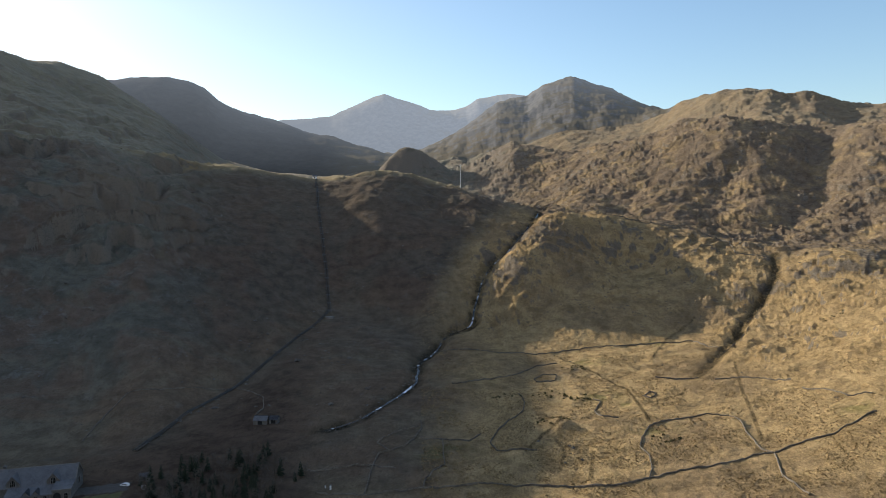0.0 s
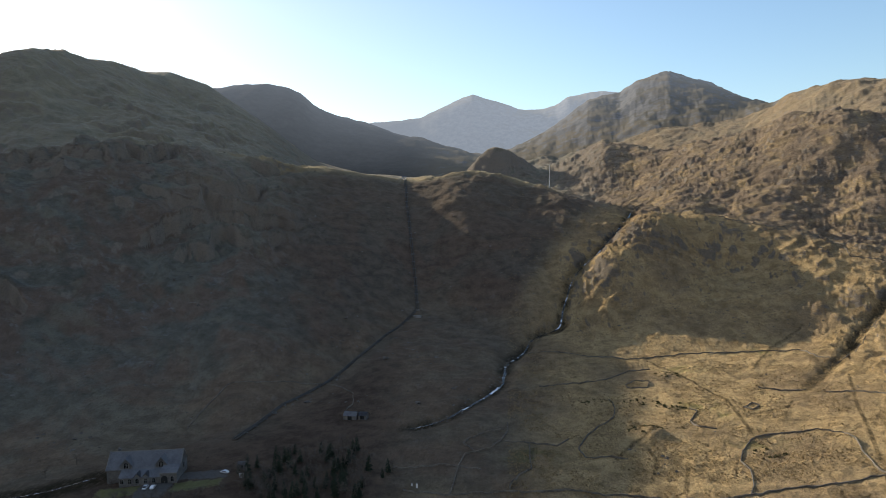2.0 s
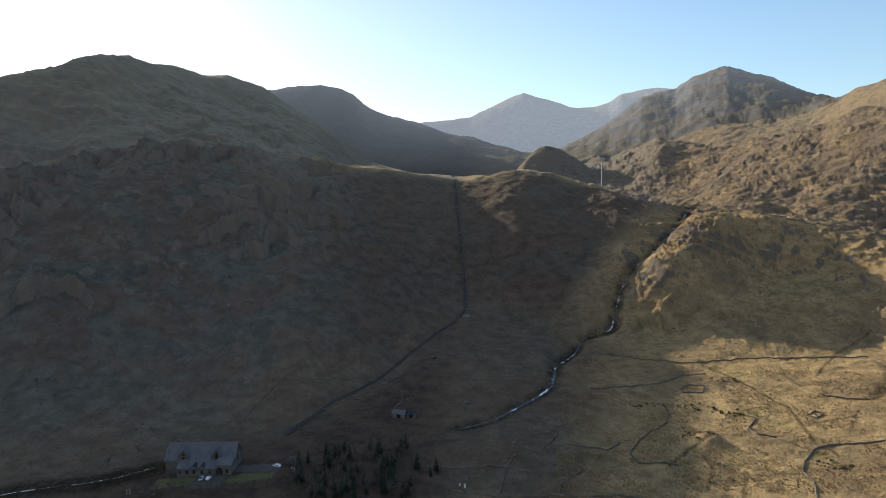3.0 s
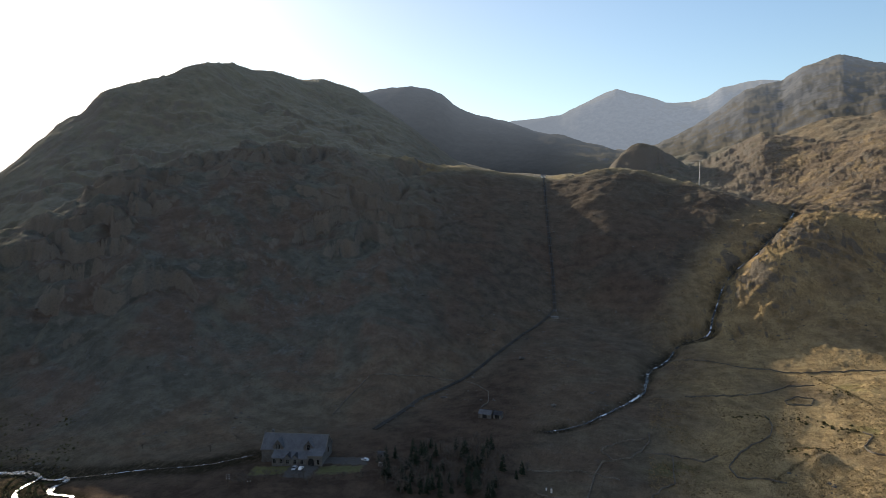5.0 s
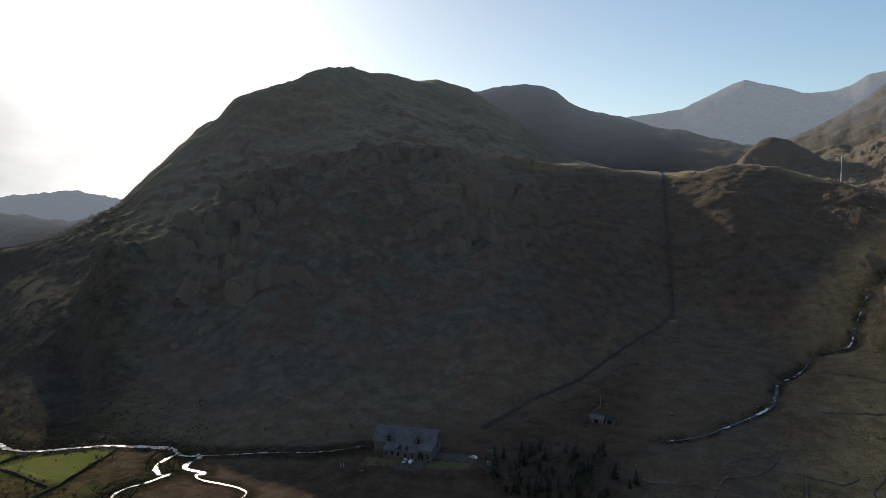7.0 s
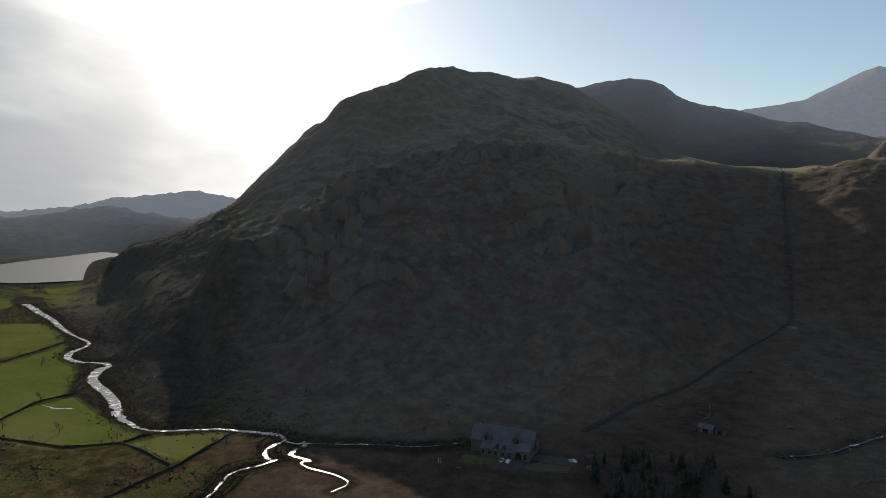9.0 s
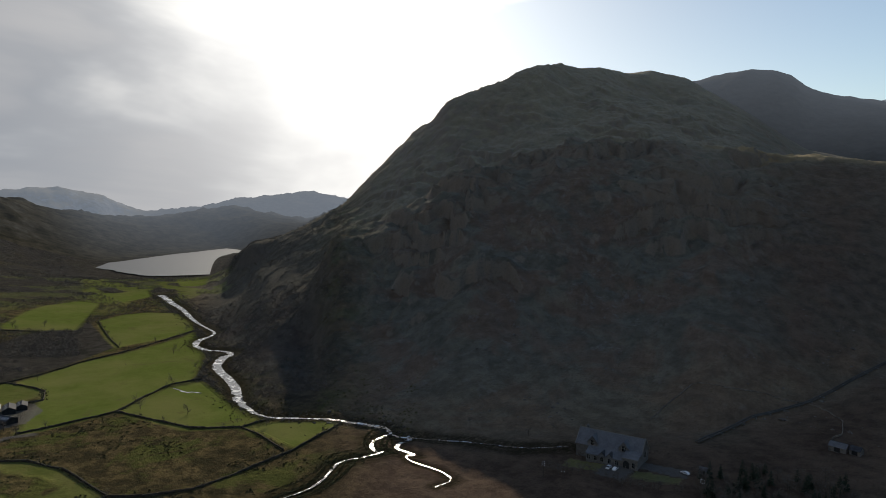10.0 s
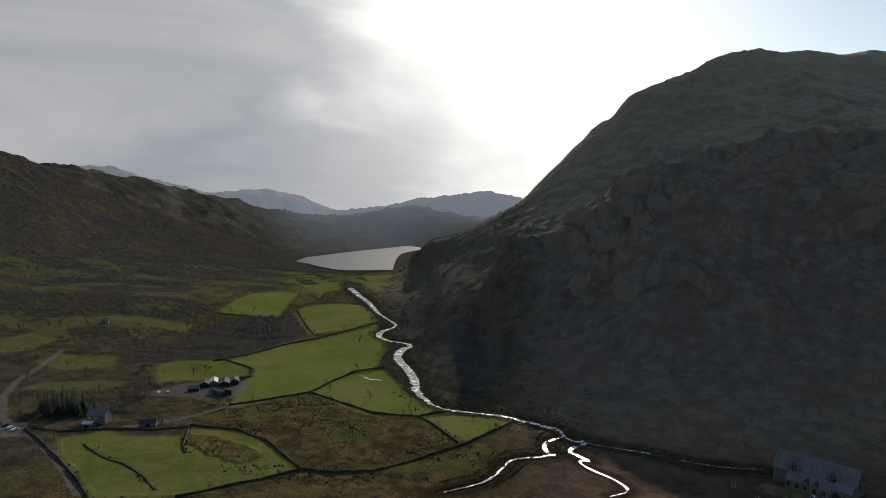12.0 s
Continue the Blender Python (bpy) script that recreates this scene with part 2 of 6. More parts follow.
def water_material(name, rough, color=(0.02, 0.025, 0.03), ripple=1.2, wave=0.3):
    m, t, s = material(name, rough)
    s.inputs["Base Color"].default_value = (*color, 1)
    s.inputs["Specular IOR Level"].default_value = 0.5
    s.inputs["IOR"].default_value = 1.33
    bump_of(t, s, noise_of(t, ripple, 4, 0.6), wave, 0.15)
    return m


def speckled(name, low, high, scale, rough=0.9, bump=0.3, metal=0.0, depth=0.05, random_tint=0.0):
    """A surface of two colours, mixed by fine and coarse noise."""
    m, t, s = material(name, rough, metal)
    fine, coarse = noise_of(t, scale, 5, 0.7), noise_of(t, scale * 0.13, 4, 0.6)
    blend = math_node(t, "ADD", math_node(t, "MULTIPLY", fine, 0.6), math_node(t, "MULTIPLY", coarse, 0.4))
    value = ramp(t, blend, 0.36, 0.64)
    if random_tint:
        info = t.nodes.new("ShaderNodeObjectInfo")
        value = math_node(t, "ADD", value, math_node(t, "MULTIPLY", math_node(t, "SUBTRACT", info.outputs["Random"], 0.5), random_tint), clamp=True)
    t.links.new(mix_color(t, value, low, high), s.inputs["Base Color"])
    bump_of(t, s, fine, bump, depth)
    return m


def leafy(name, low, high):
    m, t, s = material(name, 0.9)
    geo = t.nodes.new("ShaderNodeNewGeometry")
    t.links.new(mix_color(t, geo.outputs["Random Per Island"], low, high), s.inputs["Base Color"])
    return m


def foam_glitter_material(name, rough, dark, light, scale, edge, ripple):
    """Running water, broken white here and there over dark stones; on the river the white paints sun glitter."""
    m, t, s = material(name, rough)
    s.inputs["Specular IOR Level"].default_value = 0.5
    foam_glitter = ramp(t, noise_of(t, scale, 6, 0.72), *edge)
    t.links.new(mix_color(t, foam_glitter, dark, light), s.inputs["Base Color"])
    t.links.new(math_node(t, "ADD", rough, math_node(t, "MULTIPLY", foam_glitter, 0.4)), s.inputs["Roughness"])
    bump_of(t, s, noise_of(t, ripple, 4, 0.65), 0.6, 0.3)
    return m


GROUND, DISTANT = ground_material(), distant_material()
LAKE = water_material("lake_water", 0.42, (0.05, 0.055, 0.06), ripple=0.25, wave=0.1)
# the river's white flecks are mostly sun glitter put into its colour
RIVER = foam_glitter_material("river_water", 0.16, (0.025, 0.03, 0.035), (0.50, 0.52, 0.54), 0.16, (0.50, 0.60), 0.45)
FOAM = foam_glitter_material("white_water", 0.25, (0.03, 0.035, 0.035), (0.72, 0.74, 0.76), 0.11, (0.53, 0.58), 1.5)
DRYSTONE = speckled("dry_stone", (0.075, 0.066, 0.054), (0.22, 0.19, 0.152), 1.6, bump=0.8, depth=0.2)
DARK_STONE = speckled("dark_wall_stone", (0.024, 0.022, 0.017), (0.075, 0.068, 0.052), 1.6, bump=0.8, depth=0.2)
BOULDER = speckled("boulder", (0.06, 0.054, 0.047), (0.19, 0.172, 0.148), 0.8, bump=0.8, depth=0.2)
STONEWORK = speckled("coursed_stone", (0.09, 0.087, 0.081), (0.17, 0.164, 0.152), 1.2, bump=0.5)
DRESSED = speckled("dressed_stone", (0.12, 0.116, 0.108), (0.19, 0.186, 0.174), 2.0)
SLATE = speckled("roof_slate", (0.090, 0.093, 0.100), (0.150, 0.154, 0.163), 2.5, rough=0.5)
DARK_SLATE = speckled("dark_sheet_roof", (0.03, 0.032, 0.036), (0.065, 0.068, 0.075), 0.9, rough=0.75)
PALE_SHEET = speckled("pale_sheet_roof", (0.42, 0.43, 0.44), (0.6, 0.6, 0.6), 0.8, rough=0.4)
WHITE = speckled("white_paint", (0.6, 0.6, 0.58), (0.8, 0.8, 0.78), 2.0, rough=0.6)
DARK_GLASS = material("dark_window_glass", 0.08)[0]
DARK_GLASS.node_tree.nodes["Principled BSDF"].inputs["Specular IOR Level"].default_value = 0.5
DARK_GLASS.node_tree.nodes["Principled BSDF"].inputs["Base Color"].default_value = (0.012, 0.014, 0.016, 1)
DARK_DOOR = speckled("dark_door_paint", (0.015, 0.017, 0.018), (0.035, 0.036, 0.036), 3.0, rough=0.5)
PIPE = speckled("painted_pipe", (0.055, 0.054, 0.050), (0.10, 0.098, 0.09), 0.8, rough=0.7)
CONCRETE = speckled("weathered_concrete", (0.13, 0.125, 0.115), (0.24, 0.235, 0.22), 1.5)
STEEL = speckled("galvanised_steel", (0.42, 0.42, 0.41), (0.6, 0.6, 0.58), 2.0, rough=0.45, metal=0.3)
BARK = speckled("bark", (0.05, 0.042, 0.034), (0.12, 0.10, 0.08), 4.0)
TWIGS = leafy("bare_twigs", (0.085, 0.074, 0.062), (0.165, 0.146, 0.122))
NEEDLES = leafy("conifer_needles", (0.014, 0.020, 0.012), (0.036, 0.046, 0.027))
GORSE = leafy("gorse_and_rush", (0.050, 0.048, 0.022), (0.125, 0.112, 0.050))
TUSSOCK = leafy("dead_grass_tussock", (0.12, 0.085, 0.042), (0.40, 0.29, 0.15))
RUBBER = speckled("tyre_rubber", (0.012, 0.012, 0.012), (0.03, 0.03, 0.03), 8.0)


def car_paint(name, color):
    m, t, s = material(name, 0.25)
    s.inputs["Base Color"].default_value = (*color, 1)
    s.inputs["Coat Weight"].default_value = 0.6
    return m


SILVER, WHITE_CAR, DARK_CAR = car_paint("silver_car_paint", (0.5, 0.52, 0.54)), car_paint("white_car_paint", (0.78, 0.78, 0.78)), car_paint("dark_blue_car_paint", (0.02, 0.03, 0.06))

# ---- the shape of the land: ridge and valley lines of the plan ----
# each line: (bearing in degrees to the left of the y axis, distance from the origin, height), in metres
LINE_NEAR = [(-48, 215, 20), (-20, 215, 10), (10, 215, 4), (40, 215, 2), (70, 215, 3), (112, 215, 12)]
LINE_FOOT = [(-48, 590, 84), (-35, 590, 77), (-27.6, 585, 42), (-20.4, 560, 25), (-10.9, 520, 20), (0, 525, 22),
    (5, 578, 29), (8, 598, 34), (10.2, 602, 37), (14.4, 520, 20), (18.5, 462, 8), (23, 415, 4),
    (26, 395, 3), (33, 388, 2), (39, 378, 0), (45, 368, -2), (53, 400, -2), (58, 425, -2),
    (63, 475, -4), (65.4, 555, -5), (67.4, 670, -7), (69, 800, -10), (71, 950, -14), (75, 950, -14),
    (82, 800, -10), (90, 620, -2), (100, 520, 6), (112, 420, 14)]
LINE_LIP = [(-48, 720, 107), (-35, 720, 98), (-30.6, 720, 98), (-27, 720, 95), (-24.2, 735, 99), (-19.8, 750, 115),
    (-17.5, 760, 123), (-13.7, 770, 130), (-10.3, 780, 125), (-8.4, 800, 132), (-5.9, 820, 141), (-3.3, 840, 153),
    (-0.8, 855, 166), (2.2, 865, 177), (4.2, 870, 182), (6.7, 870, 179), (9.2, 870, 173), (11.2, 870, 174),
    (13, 870, 180), (15, 870, 185), (18.7, 870, 190), (20.5, 865, 193), (21.8, 860, 197), (25.5, 860, 209), (29.6, 855, 214),
    (32, 850, 212), (35, 842, 210)]
LINE_LIP_LEFT = [(38.5, 832, 205), (40.5, 825, 195), (42.9, 820, 188), (46.5, 815, 172), (48.8, 808, 151), (51, 798, 137),
    (53.5, 782, 120), (55.2, 768, 108), (57, 748, 102), (57.9, 735, 100), (58.7, 725, 76), (59.4, 720, 52), (60.2, 710, 38),
    (62.2, 710, 29), (64, 750, 23), (66, 850, 7), (67.5, 950, -7), (69.2, 1080, -12), (71, 1150, -16),
    (75, 1150, -17), (82, 1050, -8), (90, 950, 9), (95.5, 950, 17), (104, 900, 33), (112, 800, 48)]
LINE_BENCH = [(-48, 800, 108), (-35, 800, 100), (-27, 800, 97), (-19.8, 830, 117), (-13.7, 850, 131), (-8.4, 860, 133),
    (-5.9, 880, 144), (-3.3, 905, 154), (-0.8, 920, 166), (2.2, 935, 177), (4.2, 940, 182), (6.7, 940, 179),
    (9.2, 940, 173), (11.2, 940, 172), (15, 940, 186), (18.7, 940, 192), (20.5, 935, 196), (21.8, 930, 199),
    (25.5, 930, 212), (29.6, 915, 217), (35, 900, 212), (38.5, 890, 207), (42.9, 880, 189)]
LINE_BENCH_LEFT = [(46.5, 875, 171), (48.8, 868, 151), (51, 860, 136), (53.5, 845, 114), (55.2, 830, 102), (57, 815, 92),
    (58.5, 805, 73), (60.2, 810, 53), (62.2, 830, 48), (64, 900, 44), (66, 1080, 15), (67.5, 1200, -15),
    (69.2, 1300, -22), (71, 1350, -17), (77, 1400, -18), (82, 1350, -10), (89.6, 1250, 9), (95.5, 1150, 17),
    (99, 1150, 33), (112, 1050, 68)]
LINE_DIP = [(-48, 900, 145), (-35, 900, 138), (-27, 900, 137), (-19.8, 940, 152), (-13.7, 970, 156), (-8.4, 1010, 137), (-5.9, 1050, 136), (-3.3, 1080, 143), (-0.8, 1100, 157), (4.2, 1120, 165), (9, 1140, 162), (15, 1150, 172), (18.7, 1120, 183), (21.8, 1080, 213), (25.5, 1060, 236), (29.6, 1050, 257), (35, 1020, 257), (39.8, 1010, 249), (42.9, 1000, 230), (46.5, 985, 211), (51, 960, 171), (55.2, 920, 118), (57, 900, 104), (60.2, 890, 76), (62.2, 910, 60), (64, 1000, 52), (66, 1180, 23), (67.5, 1320, -16)]
LINE_DIP += [(69.2, 1430, -26), (71, 1480, -24), (77, 1520, -22), (89.6, 1400, 14), (99, 1250, 53), (112, 1150, 84)]
LINE_CREST = [(-48, 1150, 273), (-34.5, 1150, 269), (-30, 1150, 263), (-26.4, 1150, 276), (-23.5, 1180, 290), (-20.5, 1200, 290),
    (-17.8, 1230, 271), (-14.6, 1260, 261), (-10.8, 1330, 253), (-8.3, 1380, 268), (-6.1, 1400, 283), (-4.3, 1400, 261),
    (-2.8, 1400, 240), (-0.8, 1370, 209), (2, 1360, 206), (4, 1370, 206), (6.2, 1400, 208), (9, 1500, 211), (15, 1650, 230), (19, 1700, 260), (21, 1640, 299),
    (24.5, 1740, 378), (27.8, 1830, 454)]
LINE_CREST_LEFT = [(29, 1810, 461), (30.8, 1740, 466), (32.5, 1600, 441), (34.5, 1500, 437), (36.5, 1410, 421), (38.2, 1345, 417),
    (39.8, 1245, 400), (42.2, 1205, 375), (43.7, 1195, 356), (45.5, 1185, 342), (48, 1175, 324), (49.1, 1175, 291),
    (50.9, 1230, 272), (53, 1190, 223), (55.1, 1150, 178), (57.1, 1120, 137), (60.5, 1080, 100), (62.7, 1090, 81),
    (64.9, 1180, 66), (66, 1320, 33), (66.9, 1480, -5), (68.5, 1600, -28), (70, 1640, -31), (77, 1700, -29),
    (80, 1750, -15), (83, 1750, 3), (89.6, 1600, 31), (95, 1450, 61), (99, 1380, 84), (112, 1300, 109)]
LINE_CWM = [(-48, 1280, 271), (-34.5, 1280, 262), (-26, 1290, 281), (-23.5, 1320, 292), (-17.8, 1380, 270), (-10.8, 1550, 251),
    (-3, 1650, 230), (3, 1700, 221), (9, 1800, 214), (15, 1950, 234), (21, 2050, 272), (27.8, 2100, 323),
    (40, 1900, 332), (50, 1600, 202), (57, 1500, 90), (62.7, 1800, -25), (66.7, 2640, -30), (70, 2560, -30),
    (74, 2330, -29), (77, 2080, -28), (80, 2100, 7), (83, 2100, 48), (89.6, 1950, 98), (95, 1750, 141),
    (99, 1650, 161), (112, 1500, 184)]
LINE_PEAK = [(-48, 1800, 353), (-34.5, 1850, 385), (-31.7, 1850, 391), (-29.9, 1850, 425), (-28, 1850, 426), (-26.8, 1880, 447),
    (-25.6, 1900, 448), (-23.1, 1950, 461), (-21.3, 2050, 466), (-19.2, 2350, 483), (-17.6, 2850, 551), (-15.9, 3000, 623),
    (-14.3, 3050, 679), (-12.6, 3080, 715), (-11.4, 3100, 747), (-10, 3100, 737), (-8.8, 3100, 719), (-7.5, 3100, 668),
    (-6.1, 3050, 650), (-4.8, 3000, 625), (-3.3, 2950, 564), (-2.3, 2900, 519), (-0.3, 2850, 447), (2, 2800, 392)]
LINE_PEAK_LEFT = [(5.2, 2850, 383), (9.2, 2950, 454), (12.1, 3050, 500), (14.9, 3150, 561), (17.3, 3150, 591), (19.2, 3120, 632),
    (20.2, 3100, 681), (21.2, 3100, 705), (23.5, 3100, 719), (25.2, 3100, 707), (26.4, 3100, 698), (28, 3100, 681),
    (31, 3000, 607), (40, 2900, 437), (50, 3000, 237), (60.6, 3250, 72), (63.4, 3300, 100), (66.4, 3300, 132),
    (68.4, 3300, 123), (73.4, 3250, 88), (74.8, 3150, 90), (76.6, 3050, 98), (79.4, 2971, 119), (81.3, 2840, 146),
    (82.2, 2800, 162), (83.6, 2732, 177), (86.2, 2640, 193), (88.2, 2564, 216), (89.5, 2510, 225), (91.2, 2440, 235), (93.4, 2350, 251), (96.7, 2200, 264), (98.8, 2100, 278), (112, 1900, 298)]
LINE_BACK = [(-48, 2400, 258), (-23, 2600, 337), (-17, 3500, 438), (-5, 3500, 438), (5, 3500, 334), (15, 3700, 404),
    (25, 3700, 423), (40, 3600, 321), (60, 3800, 26), (75, 3800, -1), (85, 3300, 63), (98, 2900, 157),
    (112, 2700, 132)]
LINE_FAR = [(-48, 4400, 286), (-20, 4500, 526), (-9, 4550, 853), (-7.3, 4550, 942), (-6.1, 4550, 952), (-4.8, 4500, 938),
    (-3.1, 4500, 913), (-2.1, 4480, 859), (-0.8, 4450, 824), (1.2, 4450, 831), (2.2, 4450, 866), (4.2, 4450, 911),
    (5.2, 4450, 940), (6.7, 4450, 896), (8.2, 4450, 848), (9.9, 4450, 776), (12.6, 4450, 755), (15.4, 4450, 733),
    (20, 4450, 678), (30, 4450, 600), (45, 4500, 368), (55, 4600, 172)]
LINE_FAR_LEFT = [(57.1, 4600, 194), (58.8, 4600, 230), (60.3, 4600, 242), (62.9, 4600, 222), (64.9, 4550, 201), (66.4, 4500, 188),
    (66.9, 4400, 179), (68.4, 4350, 151), (70.9, 4300, 121), (73.4, 4300, 101), (74.9, 4300, 139), (76.3, 4250, 194),
    (79.2, 4200, 238), (81.5, 4200, 237), (84.3, 4200, 207), (86, 4200, 257), (89, 4200, 294), (91.4, 4200, 366),
    (94.1, 4200, 359), (112, 4300, 357)]

# ---- plan of walls, fields and water, in metres ----
FIELD_WALLS = [
    [(-1.9, 509), (30.2, 511.9), (52.2, 502.9), (74.4, 500), (98.4, 508.6), (123.6, 519), (146.7, 518.5), (161.9, 522.5), (193.6, 519.8), (204.9, 519), (206, 493.4), (214.4, 482.5), (219.9, 480.5), (233.5, 496), (247.9, 512.5)], [(146.5, 434), (156.2, 428.4), (171.8, 424.2)], 
    [(179.6, 415.5), (190.2, 410.2), (202, 397.3), (211.7, 382.5)], 
    [(209.3, 366.1), (212.2, 354.3), (215.6, 334.6), (224.2, 327.4)], 
    [(78.2, 277.5), (85, 279.1), (93.9, 283.2), (108.7, 288.6), (124.2, 288.1), (138.3, 290.6), (148.1, 294.6), (155.5, 293.5), (166, 298.1), (174, 298.2), (187.5, 298.4), (203, 305.9), (213.7, 309.6)]]
FIELD_WALLS += [
    [(155.5, 293.5), (150.3, 279.4), (146.5, 269), (147.1, 259.1), (146.8, 249.5)], 
    [(93.9, 283.2), (98.3, 294.2), (101.8, 309.2), (100.2, 317.7), (104.8, 330.9), (115.1, 348.6), (126.1, 353.1), (138.5, 352.5), (148.8, 354.4), (158.3, 347.2), (160.5, 338.3), (157, 324.4), (153, 301.6), (155.1, 293.7)], 
    [(-57.2, 280.5), (-46.7, 279.1), (-35.3, 278.5), (-21.5, 281.3), (-11.4, 283.2), (4, 281.8), (19.6, 285.3), (42.4, 282.1), (66.8, 277.1), (78.2, 277.5)], 
    [(-35.3, 278.5), (-35.2, 293.2), (-34.7, 307.8), (-33.2, 321.1), (-29.1, 323.8), (-19.3, 332), (-15.3, 343.1), (-12.6, 356), (-13, 367)]]
FIELD_WALLS += [
    [(-29.4, 326.9), (-35.3, 336.1), (-32.3, 343), (-23.7, 353.3), (-14.3, 357.2)], 
    [(-13.6, 340), (0.2, 339.3), (13.8, 334.9), (20.6, 346.2)], 
    [(-0.4, 338.2), (0.2, 319.8), (0.8, 306.6), (-5.2, 299.1), (-8.5, 290.2), (-8.9, 284.5)], 
    [(-66.9, 302.2), (-51.1, 306.2), (-40.4, 308.9), (-23.2, 303.5)], 
    [(6.1, 429.2), (21.9, 436), (38.1, 442.2), (55.5, 455), (70, 470.1), (86, 476.9)], 
    [(49, 407.2), (50.6, 391.1), (47.6, 375.5), (38.1, 364.5), (30.1, 347.9), (25.2, 333.1), (27.9, 322), (48.1, 321.1)], 
    [(63.8, 441.2), (70.9, 448.8), (80.5, 446.2), (77.8, 437.8), (64.7, 433.8), (63.8, 441.2)]]
FIELD_WALLS += [
    [(126.2, 397.4), (132.4, 402.4), (135.3, 398), (129.8, 391.9), (126.2, 397.4)], 
    [(95, 396.9), (98, 391.9), (89.9, 372.3), (92.2, 364.2), (101.1, 360.8)], 
    [(125.9, 808.2), (177.2, 752.4), (235.7, 726.6), (271.8, 737.3), (300.8, 669.8), (351.3, 675.2)], [(300.8, 669.8), (291.6, 636.1), (317.7, 615.3)]]
HILL_WALLS = [
    [(-146.1, 439.2), (-166.3, 424.7), (-182.4, 403.6), (-198.6, 394.9), (-203, 365.4), (-202.2, 350.6)],
    [(-146.1, 439.2), (-128.9, 424.6), (-118.1, 412.6), (-112, 391.2), (-114.1, 381.7)],
]
VALLEY_WALLS = [
    [(-424.7, -49.6), (-388.6, -36.2), (-358, -25.9), (-332.1, -18.1), (-308.9, -12.3)], 
    [(-296.7, 21.4), (-302.5, 48), (-305.3, 63.7), (-308.4, 79.2), (-299.3, 92.1), (-294.3, 110.5), (-299, 130.4), (-307, 153.4), (-313.2, 173.9), (-323.6, 194.5), (-334.7, 217.1)], 
    [(-308.4, 79.2), (-333.4, 74.8), (-359, 70.9), (-383.2, 59.2), (-402.7, 34.7)], 
    [(-398.5, 34.4), (-399.6, 15), (-409.1, -5.4), (-412.1, -30.7), (-425.2, -45.6)], 
    [(-439.5, 61.7), (-442.1, 78.5), (-446.4, 106.1), (-448.7, 118.7), (-417.6, 130.1), (-384.9, 142.7), (-369.3, 167.4), (-374.7, 190)], 
    [(-448.7, 118.7), (-475.2, 142.8), (-501.1, 170.3), (-504.1, 195.1)]]
VALLEY_WALLS += [
    [(-591.3, 69.2), (-611.7, 101.2), (-640.2, 138.4), (-657.5, 177.2), (-682.3, 208.9), (-736.3, 274.9)], 
    [(-596.6, 76.9), (-566, 89.4), (-544.6, 94.4), (-517.6, 88.7), (-515.7, 73.5)], [(-369.3, 167.4), (-349.3, 169.9), (-316.2, 168.3)], [(-398.5, 34.4), (-365.4, 29.2), (-352.8, 29.2)], 
    [(-383.7, -17.9), (-361, -9.1), (-346.5, 1.2), (-329.5, 8.5), (-308, 13.9)], [(-891.1, 210), (-756.8, 189.4), (-686.7, 181.7)], [(-847.5, 138.2), (-868, 102.5)]]
FIELDS = [
    [(-402, -32), (-405, -16), (-413, -8), (-397, 0), (-383, 32), (-398, 34), (-385, 60), (-359, 71), (-324, 76), (-309, 78), (-303, 51), (-298, 22), (-309, -11), (-331, -17), (-377, -30)], 
    [(-559, 21), (-592, 26), (-604, 42), (-596, 79), (-556, 95), (-534, 92), (-520, 74), (-524, 50), (-519, 22)], 
    [(-437, 61), (-534, 91), (-594, 84), (-640, 138), (-649, 172), (-672, 206), (-705, 250), (-729, 272), (-630, 242), (-562, 218), (-500, 186), (-500, 169), (-455, 124), (-446, 106), (-437, 74)]]
FIELDS += [
    [(-449, 119), (-492, 162), (-498, 193), (-432, 186), (-391, 190), (-384, 190), (-369, 167), (-383, 138), (-414, 129)], 
    [(-366, 170), (-367, 190), (-341, 217), (-335, 217), (-325, 192), (-314, 174)], 
    [(-891, 210), (-927, 247), (-929, 282), (-894, 306), (-803, 295), (-738, 274), (-706, 229), (-688, 179), (-758, 186)], 
    [(-881, 104), (-996, 145), (-1063, 181), (-1102, 234), (-1065, 255), (-838, 176), (-856, 140)], 
    [(-1189, 284), (-1210, 366), (-1104, 340), (-1064, 283)], 
    [(-1420, 483), (-1431, 572), (-1234, 481), (-1218, 427)]]
FIELDS += [
    [(-612, -68), (-638, -50), (-631, -5), (-587, -10), (-582, -46)], 
    [(-523, -67), (-546, -53), (-533, 6), (-508, -15)], 
    [(-808, -38), (-775, 13), (-740, 56), (-790, 69), (-821, 13)], 
    [(-696, -104), (-722, -81), (-699, -56), (-654, -73), (-643, -96)]]
STREAM_LINE = [(148.8, 929.1), (101, 731), (83.9, 705.7), (74.2, 691.4), (51, 667.4), (38.7, 639.8), (34.3, 620.6), (28.8, 597.9), (26.8, 577.2), (10.5, 561.6), (0.4, 549.8), (-4.3, 530.9), (-15.4, 503.7), (-19.1, 482.3), (-18.7, 451.7), (-19.4, 438.1), (-26.2, 420.8), (-34.4, 405.2), (-43.6, 389.2), (-48.6, 373.9), (-58.7, 362.7), (-71.1, 351.3)]
GULLY_LINE = [(324.5, 621), (304.4, 581.5), (275, 554.2), (251.6, 530.1), (229.4, 496.6), (195.3, 457.4), (170.5, 425.7)]
